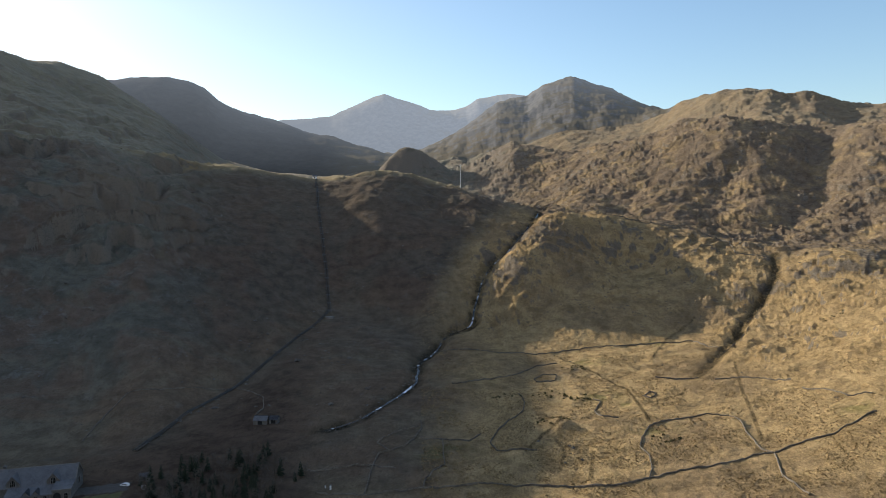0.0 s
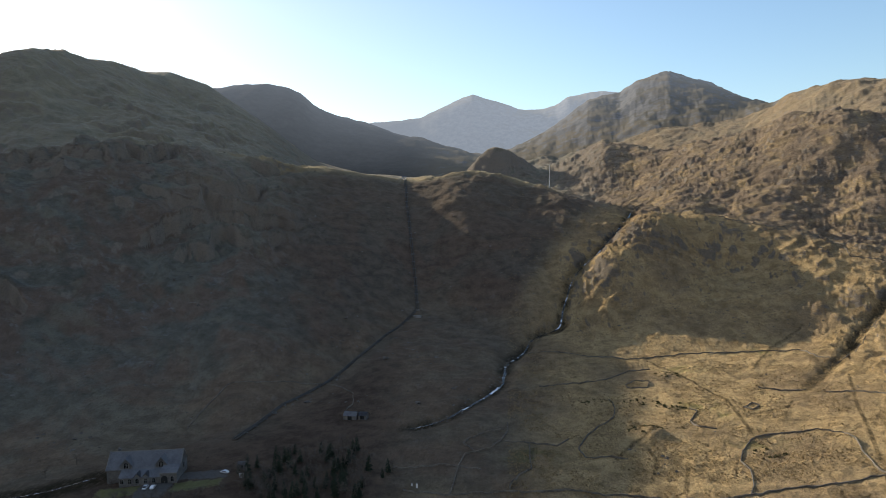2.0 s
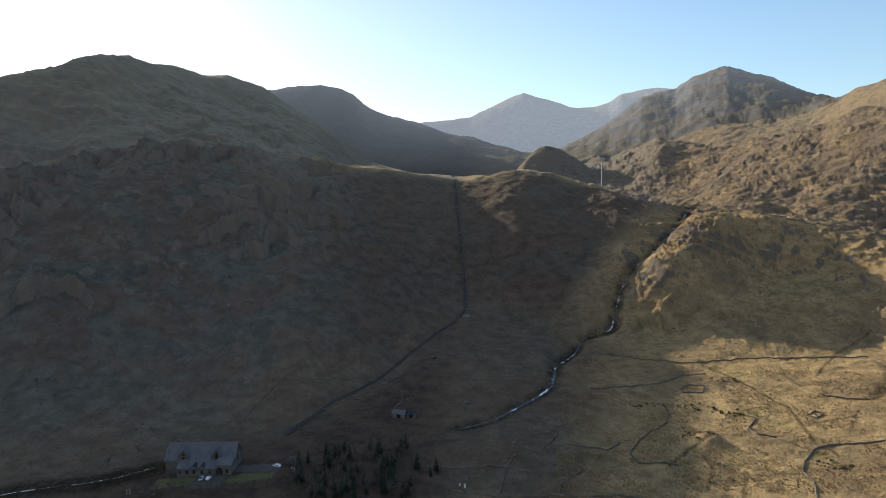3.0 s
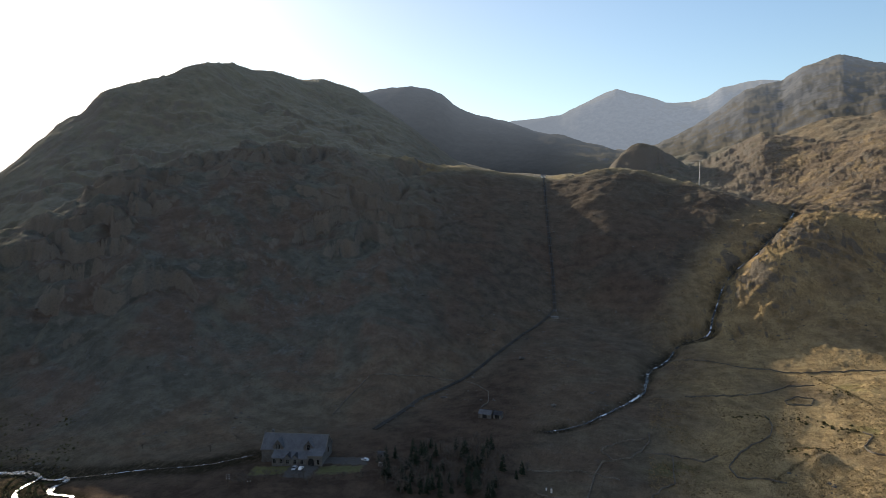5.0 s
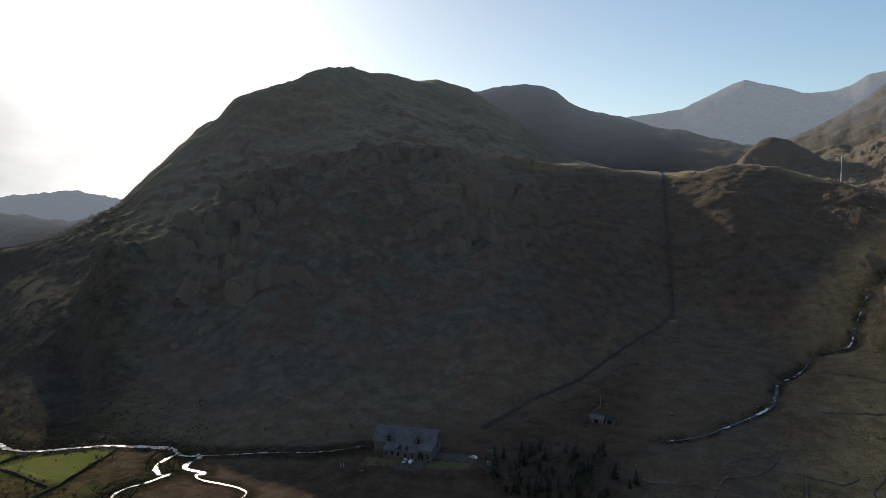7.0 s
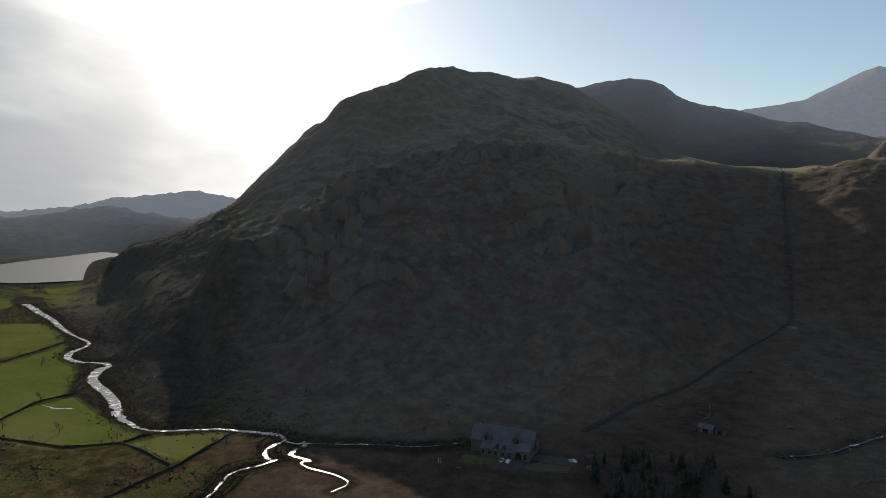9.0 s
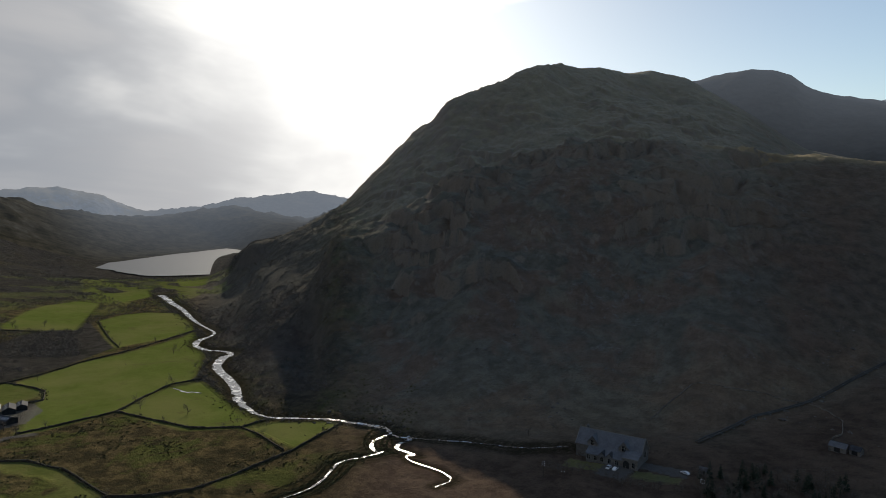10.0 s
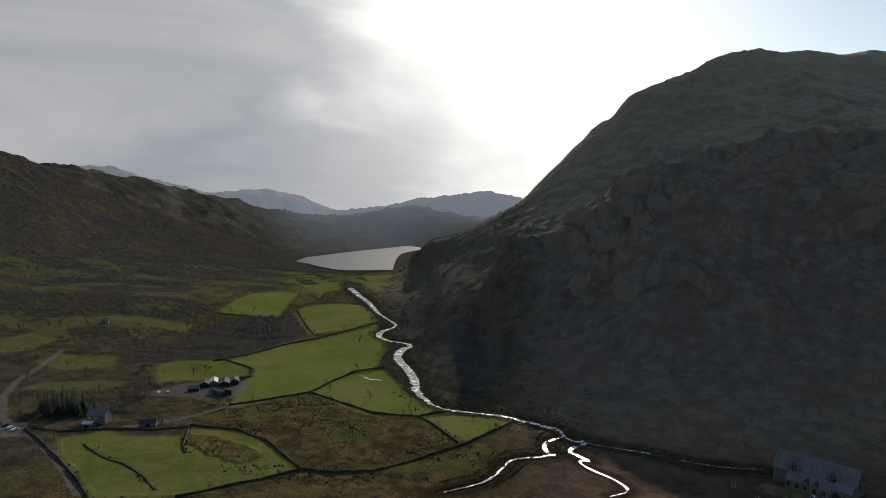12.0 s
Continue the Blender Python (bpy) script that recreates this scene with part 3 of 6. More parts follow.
RIVER_LINE = [(-1114.3, 356.7), (-1003.3, 339.1), (-928.6, 328.7), (-847.2, 310.5), (-782.1, 296.4), (-729.3, 290), (-698.7, 284.5), (-688.2, 273.3), (-679.3, 258.2), (-658, 246.4), (-630.2, 242.5), (-612.6, 248.3), (-596.8, 255.6), (-578.1, 254.4), (-574.4, 242.7), (-547.1, 224.6), (-519, 217.7), (-496.3, 214.1), (-465.8, 206.2), (-433.9, 193.8), (-414.7, 189.9), (-393.5, 188.5), (-379.2, 192.6), (-361.6, 206.1), (-344.1, 220.6), (-331.5, 225.4), (-315.3, 232.9), (-309.2, 234.7), (-303.2, 232.2), (-297.6, 234.1), (-292.6, 238.7), (-274.9, 245.7), (-259.8, 255.9), (-229.8, 264.7), (-212.3, 283.6)]
BROOK_LINE = [(-303.2, 232.2), (-301.6, 223.9), (-297.9, 216.6), (-292.3, 210), (-285.9, 206.6), (-278.9, 204.6), (-278, 208.5), (-277.7, 202.3), (-278.2, 193.8), (-280.9, 187.8), (-280.7, 179.7), (-273.7, 172.1), (-266.6, 163), (-261.5, 150.8), (-259, 132)]
BROOK2_LINE = [(-303.2, 232.2), (-296.8, 233.3), (-291.6, 237.1), (-286.1, 230.4), (-284.9, 224), (-279.4, 217.5), (-271.7, 218.5), (-263, 219.6), (-268.6, 214.5), (-260.6, 211.8), (-249.6, 212.9), (-239.2, 214.7), (-225.5, 212.2), (-224, 198)]
DRAIN_LINE = [(-489.5, 167), (-478.6, 169), (-469.7, 170.6), (-469.8, 174.8), (-461.8, 178.4)]
ROAD_LINE = [(-654.8, -51.8), (-593.2, -61.9), (-548.8, -70.8), (-508.2, -72.1), (-452.1, -64.1), (-423.2, -53.4), (-411.7, -45.3), (-375.3, -32.3), (-344.6, -22.9), (-314.2, -16.2)]
TRACK_LINE = [(-411.3, -1.1), (-415.8, 24.6), (-424, 41.2), (-435.7, 57.7), (-433.1, 69.8)]
PIPE_LINE = [(-173.2, 869.2), (-150.7, 770.6), (-139.9, 728.8), (-129.3, 686.7), (-119.2, 648.4), (-106.5, 594.1), (-129.7, 507.2), (-146.1, 439.2), (-161.9, 393.2), (-166.1, 336.6)]

LINES = [LINE_NEAR, LINE_FOOT, LINE_LIP + LINE_LIP_LEFT, LINE_BENCH + LINE_BENCH_LEFT, LINE_DIP, LINE_CREST + LINE_CREST_LEFT, LINE_CWM,
         LINE_PEAK + LINE_PEAK_LEFT, LINE_BACK, LINE_FAR + LINE_FAR_LEFT]
# relief of the rough ground by line: under the camera, near, foot, lip, bench, crest, cwm, peak, back, far, end
RELIEF = np.array([0.3, 0.5, 1.6, 6.0, 6.0, 6.0, 9.0, 15.0, 24.0, 14.0, 14.0])


def lattice(ix, iy, seed):
    h = (ix.astype(np.int64) * 374761393 + iy.astype(np.int64) * 668265263 + seed * 982451653) & 0xFFFFFFFF
    h = ((h ^ (h >> 13)) * 1274126177) & 0xFFFFFFFF
    return ((h ^ (h >> 16)) & 0xFFFF) / 65535.0 * (2 * math.pi)


def grain(x, y, size, seed):
    """Gradient noise, about -0.7 to 0.7."""
    x, y = x / size, y / size
    ix, iy = np.floor(x), np.floor(y)
    fx, fy = x - ix, y - iy
    ux, uy = fx * fx * fx * (fx * (fx * 6 - 15) + 10), fy * fy * fy * (fy * (fy * 6 - 15) + 10)
    total = 0
    for dx in (0, 1):
        for dy in (0, 1):
            a = lattice(ix + dx, iy + dy, seed)
            w = (ux if dx else 1 - ux) * (uy if dy else 1 - uy)
            total = total + w * (np.cos(a) * (fx - dx) + np.sin(a) * (fy - dy))
    return total


def fractal(x, y, size, octaves, seed, ridged=False, fall=0.5):
    total, amp = 0, 1.0
    for k in range(octaves):
        n = grain(x, y, size, seed + k)
        total = total + amp * ((0.35 - np.abs(n)) * 1.6 if ridged else n * 1.4)
        amp, size = amp * fall, size * 0.5
    return total


def step(v, low, high):
    f = np.clip((v - low) / (high - low), 0, 1)
    return f * f * (3 - 2 * f)


def off_line(x, y, pts):
    """Distance in plan from points to a polyline, and how far along it (0 to 1)."""
    best, along = np.full(x.shape, 1e9), np.zeros(x.shape)
    n = len(pts) - 1
    for k in range(n):
        (ax, ay), (bx, by) = pts[k][:2], pts[k + 1][:2]
        dx, dy = bx - ax, by - ay
        f = np.clip(((x - ax) * dx + (y - ay) * dy) / (dx * dx + dy * dy + 1e-9), 0, 1)
        dist = np.hypot(x - ax - f * dx, y - ay - f * dy)
        near = dist < best
        best, along = np.where(near, dist, best), np.where(near, (k + f) / n, along)
    return best, along


def within(x, y, poly):
    inside = np.zeros(x.shape, bool)
    for (ax, ay), (bx, by) in zip(poly, poly[1:] + poly[:1]):
        if ay != by:
            inside ^= ((ay > y) != (by > y)) & (x < (bx - ax) * (y - ay) / (by - ay) + ax)
    return inside


GULLIES = [(STREAM_LINE[:14], 8.0, 9.0), (STREAM_LINE[12:], 3.0, 7.0), (GULLY_LINE, 4.0, 5.5), (RIVER_LINE, 1.6, 8.0), (BROOK_LINE, 1.0, 5.0),
           (BROOK2_LINE, 1.0, 5.0)]
# rocky rib, hollow and knolls: x, y, height, width
BUMPS = [(124, 688, 24, 38), (80, 636, 20, 31), (194, 665, -31, 47), (-548, 318, 21, 17), (-560, 300, 5, 24), (-150, 905, 9, 40), (-60, 890, 6, 50),
         (66, 592, 5, 26), (140, 728, 6, 24), (-72, 1350, 50, 46), (-20, 1362, 24, 50), (-110, 1346, 16, 34), (425, 975, 8, 60), (-680, 1180, -30, 75), (66, 352, 3.5, 9), (44, 398, 2.5, 8), (92, 462, 2.0, 10), (362, 556, 7, 30)]
# hollows (depth above 0) and spurs (below 0)
HOLLOWS = [([(-62, 600), (-78, 700), (-96, 790), (-112, 890)], -15.0, 52.0), ([(330, 700), (455, 790), (560, 935), (620, 1010)], 13.0, 40.0), ([(215, 800), (262, 900), (300, 1010)], 9.0, 32.0), ([(300, 760), (365, 850), (420, 930)], 8.0, 24.0)]


TABLE_AZ = np.arange(-180, 180, 0.25)
SOFT = (6.0, 1.2, 0.6, 0.7, 1.2, 0.16, 1.5, 0.1, 2.0, 0.1)


def softened(values, width):
    k = np.arange(-40, 41) * 0.25
    w = np.exp(-(k / width) ** 2 / 2)
    return np.convolve(np.concatenate([values[-40:], values, values[:40]]), w / w.sum(), "valid")


def line_table(line, soft):
    a = [p[0] for p in line]
    dist, high = (np.interp(TABLE_AZ, a, [p[k] for p in line], period=360) for k in (1, 2))
    return softened(dist, max(soft, 1.0)), softened(high, soft)


TABLES = [line_table(line, soft) for line, soft in zip(LINES, SOFT)]


def land_smooth(x, y):
    """Height without the fine relief, and the place between the lines (0 at the origin, 1 near, 2 foot ...)."""
    az, r = np.degrees(np.arctan2(-x, y)), np.hypot(x, y)
    rows = [(np.zeros_like(az), np.full_like(az, 8.0))]
    rows += [tuple(np.interp(az, TABLE_AZ, v, period=360) for v in pair) for pair in TABLES]
    rows.append((np.full_like(az, 4990.0), rows[-1][1] - 120))
    rr, zz = np.stack([p[0] for p in rows]), np.stack([p[1] for p in rows])
    gap = np.diff(rr, axis=0)
    sec = np.diff(zz, axis=0) / gap
    slope = np.zeros_like(zz)
    same = sec[1:] * sec[:-1] > 0
    slope[1:-1] = np.where(same, 2 * sec[1:] * sec[:-1] / np.where(same, sec[1:] + sec[:-1], 1), 0)
    slope[0], slope[-1] = sec[0], sec[-1]
    k = np.clip((r[None] >= rr).sum(0) - 1, 0, len(rr) - 2)
    i = np.arange(len(r))
    h = gap[k, i]
    t = np.clip((r - rr[k, i]) / h, 0, 1)
    z = ((1 + 2 * t) * (1 - t) ** 2 * zz[k, i] + t * (1 - t) ** 2 * h * slope[k, i]
         + t * t * (3 - 2 * t) * zz[k + 1, i] + t * t * (t - 1) * h * slope[k + 1, i])
    # the face above the stream falls evenly from its brow
    even = 0.8 * step(az, -3, 1) * (1 - step(az, 24, 32)) * (k == 2)
    z = z + even * (zz[k, i] + (zz[k + 1, i] - zz[k, i]) * t - z)
    # crag above, scree below at the mountain's corner
    z = z - 14 * step(az, 46, 53) * (1 - step(az, 59, 64)) * (k == 2) * np.sin(np.pi * t) ** 2
    # the dip counts as half way from bench to crest
    u = k + t
    u = np.where(u < 4, u, np.where(u < 6, 4 + (u - 4) / 2, u - 1))
    return z, u, az, r


def outcrop(x, y, u, az):
    """Where rock breaks through the turf, 0 to 1."""
    hill = (1 - 0.9 * step(az, -3, 2) * (1 - step(az, 13, 18))) * step(u + 0.6 * step(-az, 19, 27), 2.1, 2.7) * (1 - step(u, 6.4, 7.2)) * (1 - step(az, 62, 68))
    out = np.zeros_like(x)
    sel = hill > 0.01
    if sel.any():
        n = fractal(x[sel], y[sel], 19, 5, 131, fall=0.65) + 0.6 * fractal(x[sel], y[sel], 150, 2, 137)
        n = n + 0.55 * np.exp(-((x[sel] - 362) ** 2 + (y[sel] - 560) ** 2) / 48 ** 2)
        out[sel] = hill[sel] * step(n, 0.36, 0.62)
    return out


def ledges(x, y, z, high, wide, seed):
    """How far ground rises or falls where it breaks into ledges and small cliffs."""
    w = (z + 1.1 * high * fractal(x, y, wide, 4, seed)) / high
    f = w - np.floor(w)
    patch = step(fractal(x, y, wide * 1.3, 3, seed + 5), -0.25, 0.25)
    return 0.48 * high * patch * (step(f, 0.38, 0.62) - f)


def land(x, y):
    """Height of the land at plan points (arrays)."""
    x, y = np.atleast_1d(np.asarray(x, float)), np.atleast_1d(np.asarray(y, float))
    z, u, az, r = land_smooth(x, y)
    amp = np.interp(u, range(len(RELIEF)), RELIEF)
    # the valley floor and the lake are smooth; the rocky hill to the right is knobbly
    lake_bed = step(az, 60, 64) * (1 - step(az, 79, 82)) * step(r, 1450, 1600) * (1 - step(r, 2650, 2900))
    floor = step(az, 57, 64) * (1 - step(az, 120, 150)) * (1 - step(u, 5.0, 6.6))
    amp = amp * (1 - 0.94 * floor) * (1 - 0.97 * lake_bed)
    amp = amp * (1 - 0.5 * step(-az, 4, 10) * step(u, 3.0, 3.5) * (1 - step(u, 5.2, 6.0)))
    on_crest = np.exp(-((u - 5) / 0.12) ** 2) + np.exp(-((u - 7) / 0.12) ** 2) + np.exp(-((u - 9) / 0.15) ** 2) + 0.7 * (1 - step(az, 30, 36)) * np.exp(-((u - 3) / 0.1) ** 2)
    amp = amp * (1 - 0.6 * np.clip(on_crest, 0, 1))
    # the smooth dome of turf above the stream
    amp = amp * (1 - 0.75 * step(az, -3, 2) * (1 - step(az, 13, 18)) * step(u, 2.2, 2.6) * (1 - step(u, 3.4, 3.9)))
    big = np.clip(r / 900, 0.6, 3.0)
    rough = np.zeros_like(z)
    near = big < 1.6
    for part, size, fine in ((near, 70.0, 6), (~near, 230.0, 4)):
        if part.any():
            wx = x[part] + 12 * grain(x[part], y[part], size, 91)
            wy = y[part] + 12 * grain(x[part], y[part], size, 92)
            rough[part] = -0.33 + 0.6 * fractal(wx, wy, size, fine, 3, ridged=True) + 0.7 * fractal(wx, wy, size * 0.6, fine, 40, fall=0.55)
    z = z + amp * rough
    # ribs and clefts that run down the crags; broken ground on the sunny hills
    ribs = step(az, 14, 26) * (1 - step(az, 55, 60)) * step(u, 2.15, 2.6) * (1 - step(u, 4.2, 4.9))
    sel = ribs > 0.01
    if sel.any():
        z[sel] += ribs[sel] * 10.0 * (fractal(np.radians(az[sel]) * 640 + 6 * grain(x[sel], y[sel], 40, 71), r[sel] * 0.25, 58, 5, 70, ridged=True, fall=0.5) - 0.6)
    # tiers of crag on the shaded face, jagged where they break off
    tiers = step(az, 17, 25) * (1 - step(az, 56, 60)) * step(u, 2.3, 2.5) * (1 - step(u, 3.02, 3.3))
    sel = tiers > 0.01
    if sel.any():
        z[sel] += tiers[sel] * 1.9 * ledges(x[sel], y[sel], z[sel], 26.0, 90.0, 201)
        edge = np.exp(-((u[sel] - 2.97) / 0.12) ** 2) * step(az[sel], 34, 40)
        z[sel] += edge * 7.0 * (fractal(x[sel], y[sel], 52, 4, 210, ridged=True, fall=0.6) - 0.5)
    broken = (1 - step(az, -9, -3)) * step(az, -60, -50) * step(u + 0.7 * step(-az, 19, 27), 2.05, 2.6) * (1 - step(u, 7.2, 7.8))
    broken = np.maximum(broken, (1 - step(az, 5, 9)) * step(az, -60, -50) * step(u, 4.25, 4.7) * (1 - step(u, 7.2, 7.8)))
    broken = broken * (1 - 0.45 * np.exp(-((x - 185) ** 2 + (y - 665) ** 2) / 55 ** 2))
    broken = broken * (1 - 0.85 * np.exp(-((u - 3.12) / 0.16) ** 2) * (1 - step(az, -8, -5)))
    sel = broken > 0.01
    if sel.any():
        # knolls and ledges that follow the contour
        along, upper = np.radians(az[sel]) * r[sel], step(u[sel], 3.2, 3.6)
        k = broken[sel]
        close = k * (1 - step(r[sel], 1450, 2000))
        z[sel] += k * (1.6 + 3.2 * upper) * fractal(along * 0.8 + 5 * grain(x[sel], y[sel], 30, 77), r[sel] + 0.35 * along, 44, 5, 74, fall=0.5)
        z[sel] += close * 0.9 * (fractal(along * 0.7, r[sel] * 1.2 + 0.4 * along, 21, 4, 79, ridged=True, fall=0.58) - 0.6)
        z[sel] += close * 0.35 * (fractal(x[sel], y[sel], 8, 3, 151, ridged=True, fall=0.62) - 0.6)
        z[sel] += close * 1.8 * ledges(along * 0.45, r[sel], z[sel] + 0.12 * along, 7.0, 36.0, 221)
        z[sel] += close * 1.6 * ledges(along * 0.45, r[sel], z[sel] - 0.1 * along, 3.2, 18.0, 226)
    # the bare rib beside the stream
    rib = np.zeros_like(z)
    sel = (x > -20) & (x < 240) & (y > 520) & (y < 820)
    if sel.any():
        rib[sel] = 1 - step(off_line(x[sel], y[sel], [(58, 575), (68, 640), (108, 690), (142, 735)])[0], 14, 34)
    sel = rib > 0.01
    if sel.any():
        z[sel] += rib[sel] * (4.5 * (fractal(x[sel] + 4 * grain(x[sel], y[sel], 16, 311), y[sel], 26, 5, 312, ridged=True, fall=0.58) - 0.6) + ledges(x[sel], y[sel], z[sel], 9.0, 30.0, 315))
    # rock and tussock on the brow above the stream
    brow_rock = step(az, -3, 1) * (1 - step(az, 10, 13)) * step(u, 2.5, 2.75) * (1 - step(u, 3.25, 3.5))
    sel = brow_rock > 0.01
    if sel.any():
        z[sel] += brow_rock[sel] * (2.6 * (fractal(x[sel], y[sel], 34, 5, 321, fall=0.55) - 0.25) + 0.9 * ledges(x[sel], y[sel], z[sel], 5.0, 24.0, 325))
    # crags of the upper dome
    dome = step(az, 20, 28) * (1 - step(az, 52, 58)) * step(u, 3.25, 3.7) * (1 - step(u, 4.45, 4.85))
    sel = dome > 0.01
    if sel.any():
        z[sel] += dome[sel] * (1.2 * ledges(x[sel], y[sel], z[sel], 26.0, 90.0, 301) + 5.0 * (fractal(x[sel], y[sel], 110, 5, 305, fall=0.55) - 0.5))
    # the notched rock of the summit ridge
    ridge = np.exp(-((u - 5) / 0.07) ** 2) * step(az, 27, 30) * (1 - step(az, 52, 58))
    sel = ridge > 0.01
    if sel.any():
        z[sel] += ridge[sel] * 7.0 * (fractal(x[sel], y[sel], 44, 4, 251, ridged=True, fall=0.6) - 0.62)
    # broken skylines beyond the lake
    jag = (np.exp(-((u - 7) / 0.09) ** 2) + np.exp(-((u - 9) / 0.1) ** 2)) * step(az, 55, 58) * (1 - step(az, 108, 114))
    sel = jag > 0.01
    if sel.any():
        z[sel] += jag[sel] * 26.0 * (fractal(x[sel], y[sel], 210, 4, 261, ridged=True, fall=0.6) - 0.62)
    # low humps in the pastures
    pasture = (1 - step(az, 12, 20)) * step(az, -60, -50) * step(u, 0.9, 1.1) * (1 - step(u, 2.3, 2.7))
    sel = pasture > 0.01
    if sel.any():
        z[sel] += pasture[sel] * (0.55 * fractal(x[sel], y[sel], 7, 3, 231, fall=0.6) + 0.9 * fractal(x[sel], y[sel], 38, 3, 235))
    z = z + 1.5 * outcrop(x, y, u, az)
    for bx, by, high, wide in BUMPS:
        z += high * np.exp(-((x - bx) ** 2 + (y - by) ** 2) / wide ** 2)
    for pts, depth, width in HOLLOWS:
        xs, ys = [p[0] for p in pts], [p[1] for p in pts]
        sel = (x > min(xs) - 3 * width) & (x < max(xs) + 3 * width) & (y > min(ys) - 3 * width) & (y < max(ys) + 3 * width)
        if sel.any():
            dist, along = off_line(x[sel], y[sel], pts)
            z[sel] -= depth * np.exp(-(dist / width) ** 2) * np.clip(np.minimum(along * 3, (1 - along) * 3), 0, 1)
    for pts, depth, width in GULLIES:
        xs, ys = [p[0] for p in pts], [p[1] for p in pts]
        sel = (x > min(xs) - 3 * width) & (x < max(xs) + 3 * width) & (y > min(ys) - 3 * width) & (y < max(ys) + 3 * width)
        if sel.any():
            dist, along = off_line(x[sel], y[sel], pts)
            z[sel] -= depth * np.exp(-(dist / width) ** 2) * np.clip(np.minimum(along * 12, (1 - along) * (3.5 if pts is GULLY_LINE else 12)), 0.1, 1)
    return z


def land_at(x, y):
    return float(land([x], [y])[0])



# ---- the ground: one sheet, finer where it is near and seen ----
bearings = np.concatenate([np.arange(-46, -37, 0.5), np.arange(-37, 2, 0.078), np.arange(2, 58, 0.155), np.arange(58, 106, 0.13), np.arange(106, 314, 2.0)])
rings = np.concatenate([[0.02, 2.0], np.linspace(6, 200, 16, endpoint=False), 200 * 1.0045 ** np.arange(0, 270)])
rings = np.concatenate([rings, rings[-1] * 1.003 ** np.arange(1, 215)])
rings = np.concatenate([rings, rings[-1] * 1.005 ** np.arange(1, 100)])
rings = np.concatenate([rings, rings[-1] * 1.010 ** np.arange(1, 110)])
rings = np.append(rings[rings < 4900], 4950.0)
NB, NR = len(bearings), len(rings)
gx = (-np.sin(np.radians(bearings))[None] * rings[:, None]).ravel()
gy = (np.cos(np.radians(bearings))[None] * rings[:, None]).ravel()
gz = np.concatenate([land(gx[i:i + 120000], gy[i:i + 120000]) for i in range(0, len(gx), 120000)])


def sheet(name, low, high, marks):
    """The rings low to high of the land as a mesh."""
    rows = high - low
    pts = np.stack([gx, gy, gz], 1)[low * NB:high * NB]
    a = (np.arange(rows - 1)[:, None] * NB + np.arange(NB)[None]).ravel()
    b = (np.arange(rows - 1)[:, None] * NB + (np.arange(NB)[None] + 1) % NB).ravel()
    quads = np.stack([a, a + NB, b + NB, b], 1).astype(np.int32)
    me = bpy.data.meshes.new(name)
    me.vertices.add(len(pts))
    me.vertices.foreach_set("co", pts.astype(np.float32).ravel())
    me.loops.add(quads.size)
    me.loops.foreach_set("vertex_index", quads.ravel())
    me.polygons.add(len(quads))
    me.polygons.foreach_set("loop_start", np.arange(0, quads.size, 4, dtype=np.int32))
    me.polygons.foreach_set("use_smooth", np.ones(len(quads), bool))
    me.update(calc_edges=True)
    for key, value in marks.items():
        at = me.attributes.new(key, "FLOAT", "POINT")
        at.data.foreach_set("value", value[low * NB:high * NB].astype(np.float32))
    return new(name, me)


def beside(line, wide, soft):
    """1 within wide of a line, falling to 0 over soft more metres, for every point of the ground."""
    out = np.zeros(len(gx))
    xs, ys = [p[0] for p in line], [p[1] for p in line]
    reach = wide + soft
    sel = (gx > min(xs) - reach) & (gx < max(xs) + reach) & (gy > min(ys) - reach) & (gy < max(ys) + reach)
    if sel.any():
        out[sel] = 1 - step(off_line(gx[sel], gy[sel], line)[0], wide, reach)
    return out


# the dark wood between the valley fields
WOOD_PLOT = [(-590, 62), (-640, 128), (-690, 178), (-890, 200), (-830, 120), (-700, 40), (-600, 0)]
FAR_RING = int(np.searchsorted(rings, 2080))
_, zone, g_az, g_r = land_smooth(gx, gy)
green = np.zeros(len(gx))
for outline in FIELDS:
    bearing = math.degrees(math.atan2(-sum(p[0] for p in outline), sum(p[1] for p in outline)))
    xs, ys = [p[0] for p in outline], [p[1] for p in outline]
    sel = np.flatnonzero((gx > min(xs) - 5) & (gx < max(xs) + 5) & (gy > min(ys) - 5) & (gy < max(ys) + 5))
    share = sum(within(gx[sel] + dx, gy[sel] + dy, outline) for dx in (-2.4, -0.8, 0.8, 2.4) for dy in (-2.4, -0.8, 0.8, 2.4)) / 16
    # less green far left: rough pasture, with cloud shade put into the colour
    green[sel] = np.maximum(green[sel], share * (0.5 if bearing > 88 else 0.75 if bearing > 83 else 1.0))
# unmown patch of bracken in the nearest field
rough_patch = 1 - step(off_line(gx, gy, [(-374, 38), (-352, 50), (-338, 56)])[0] + 5 * grain(gx, gy, 9, 401), 7, 12)
green = green * (1 - 0.85 * rough_patch)
# lawns and yards of the power station
for outline in ([(-202, 272), (-184, 277), (-182, 268), (-200, 263)], [(-169, 281), (-148, 288), (-146, 279), (-167, 272)]):
    green[within(gx, gy, outline)] = 0.55
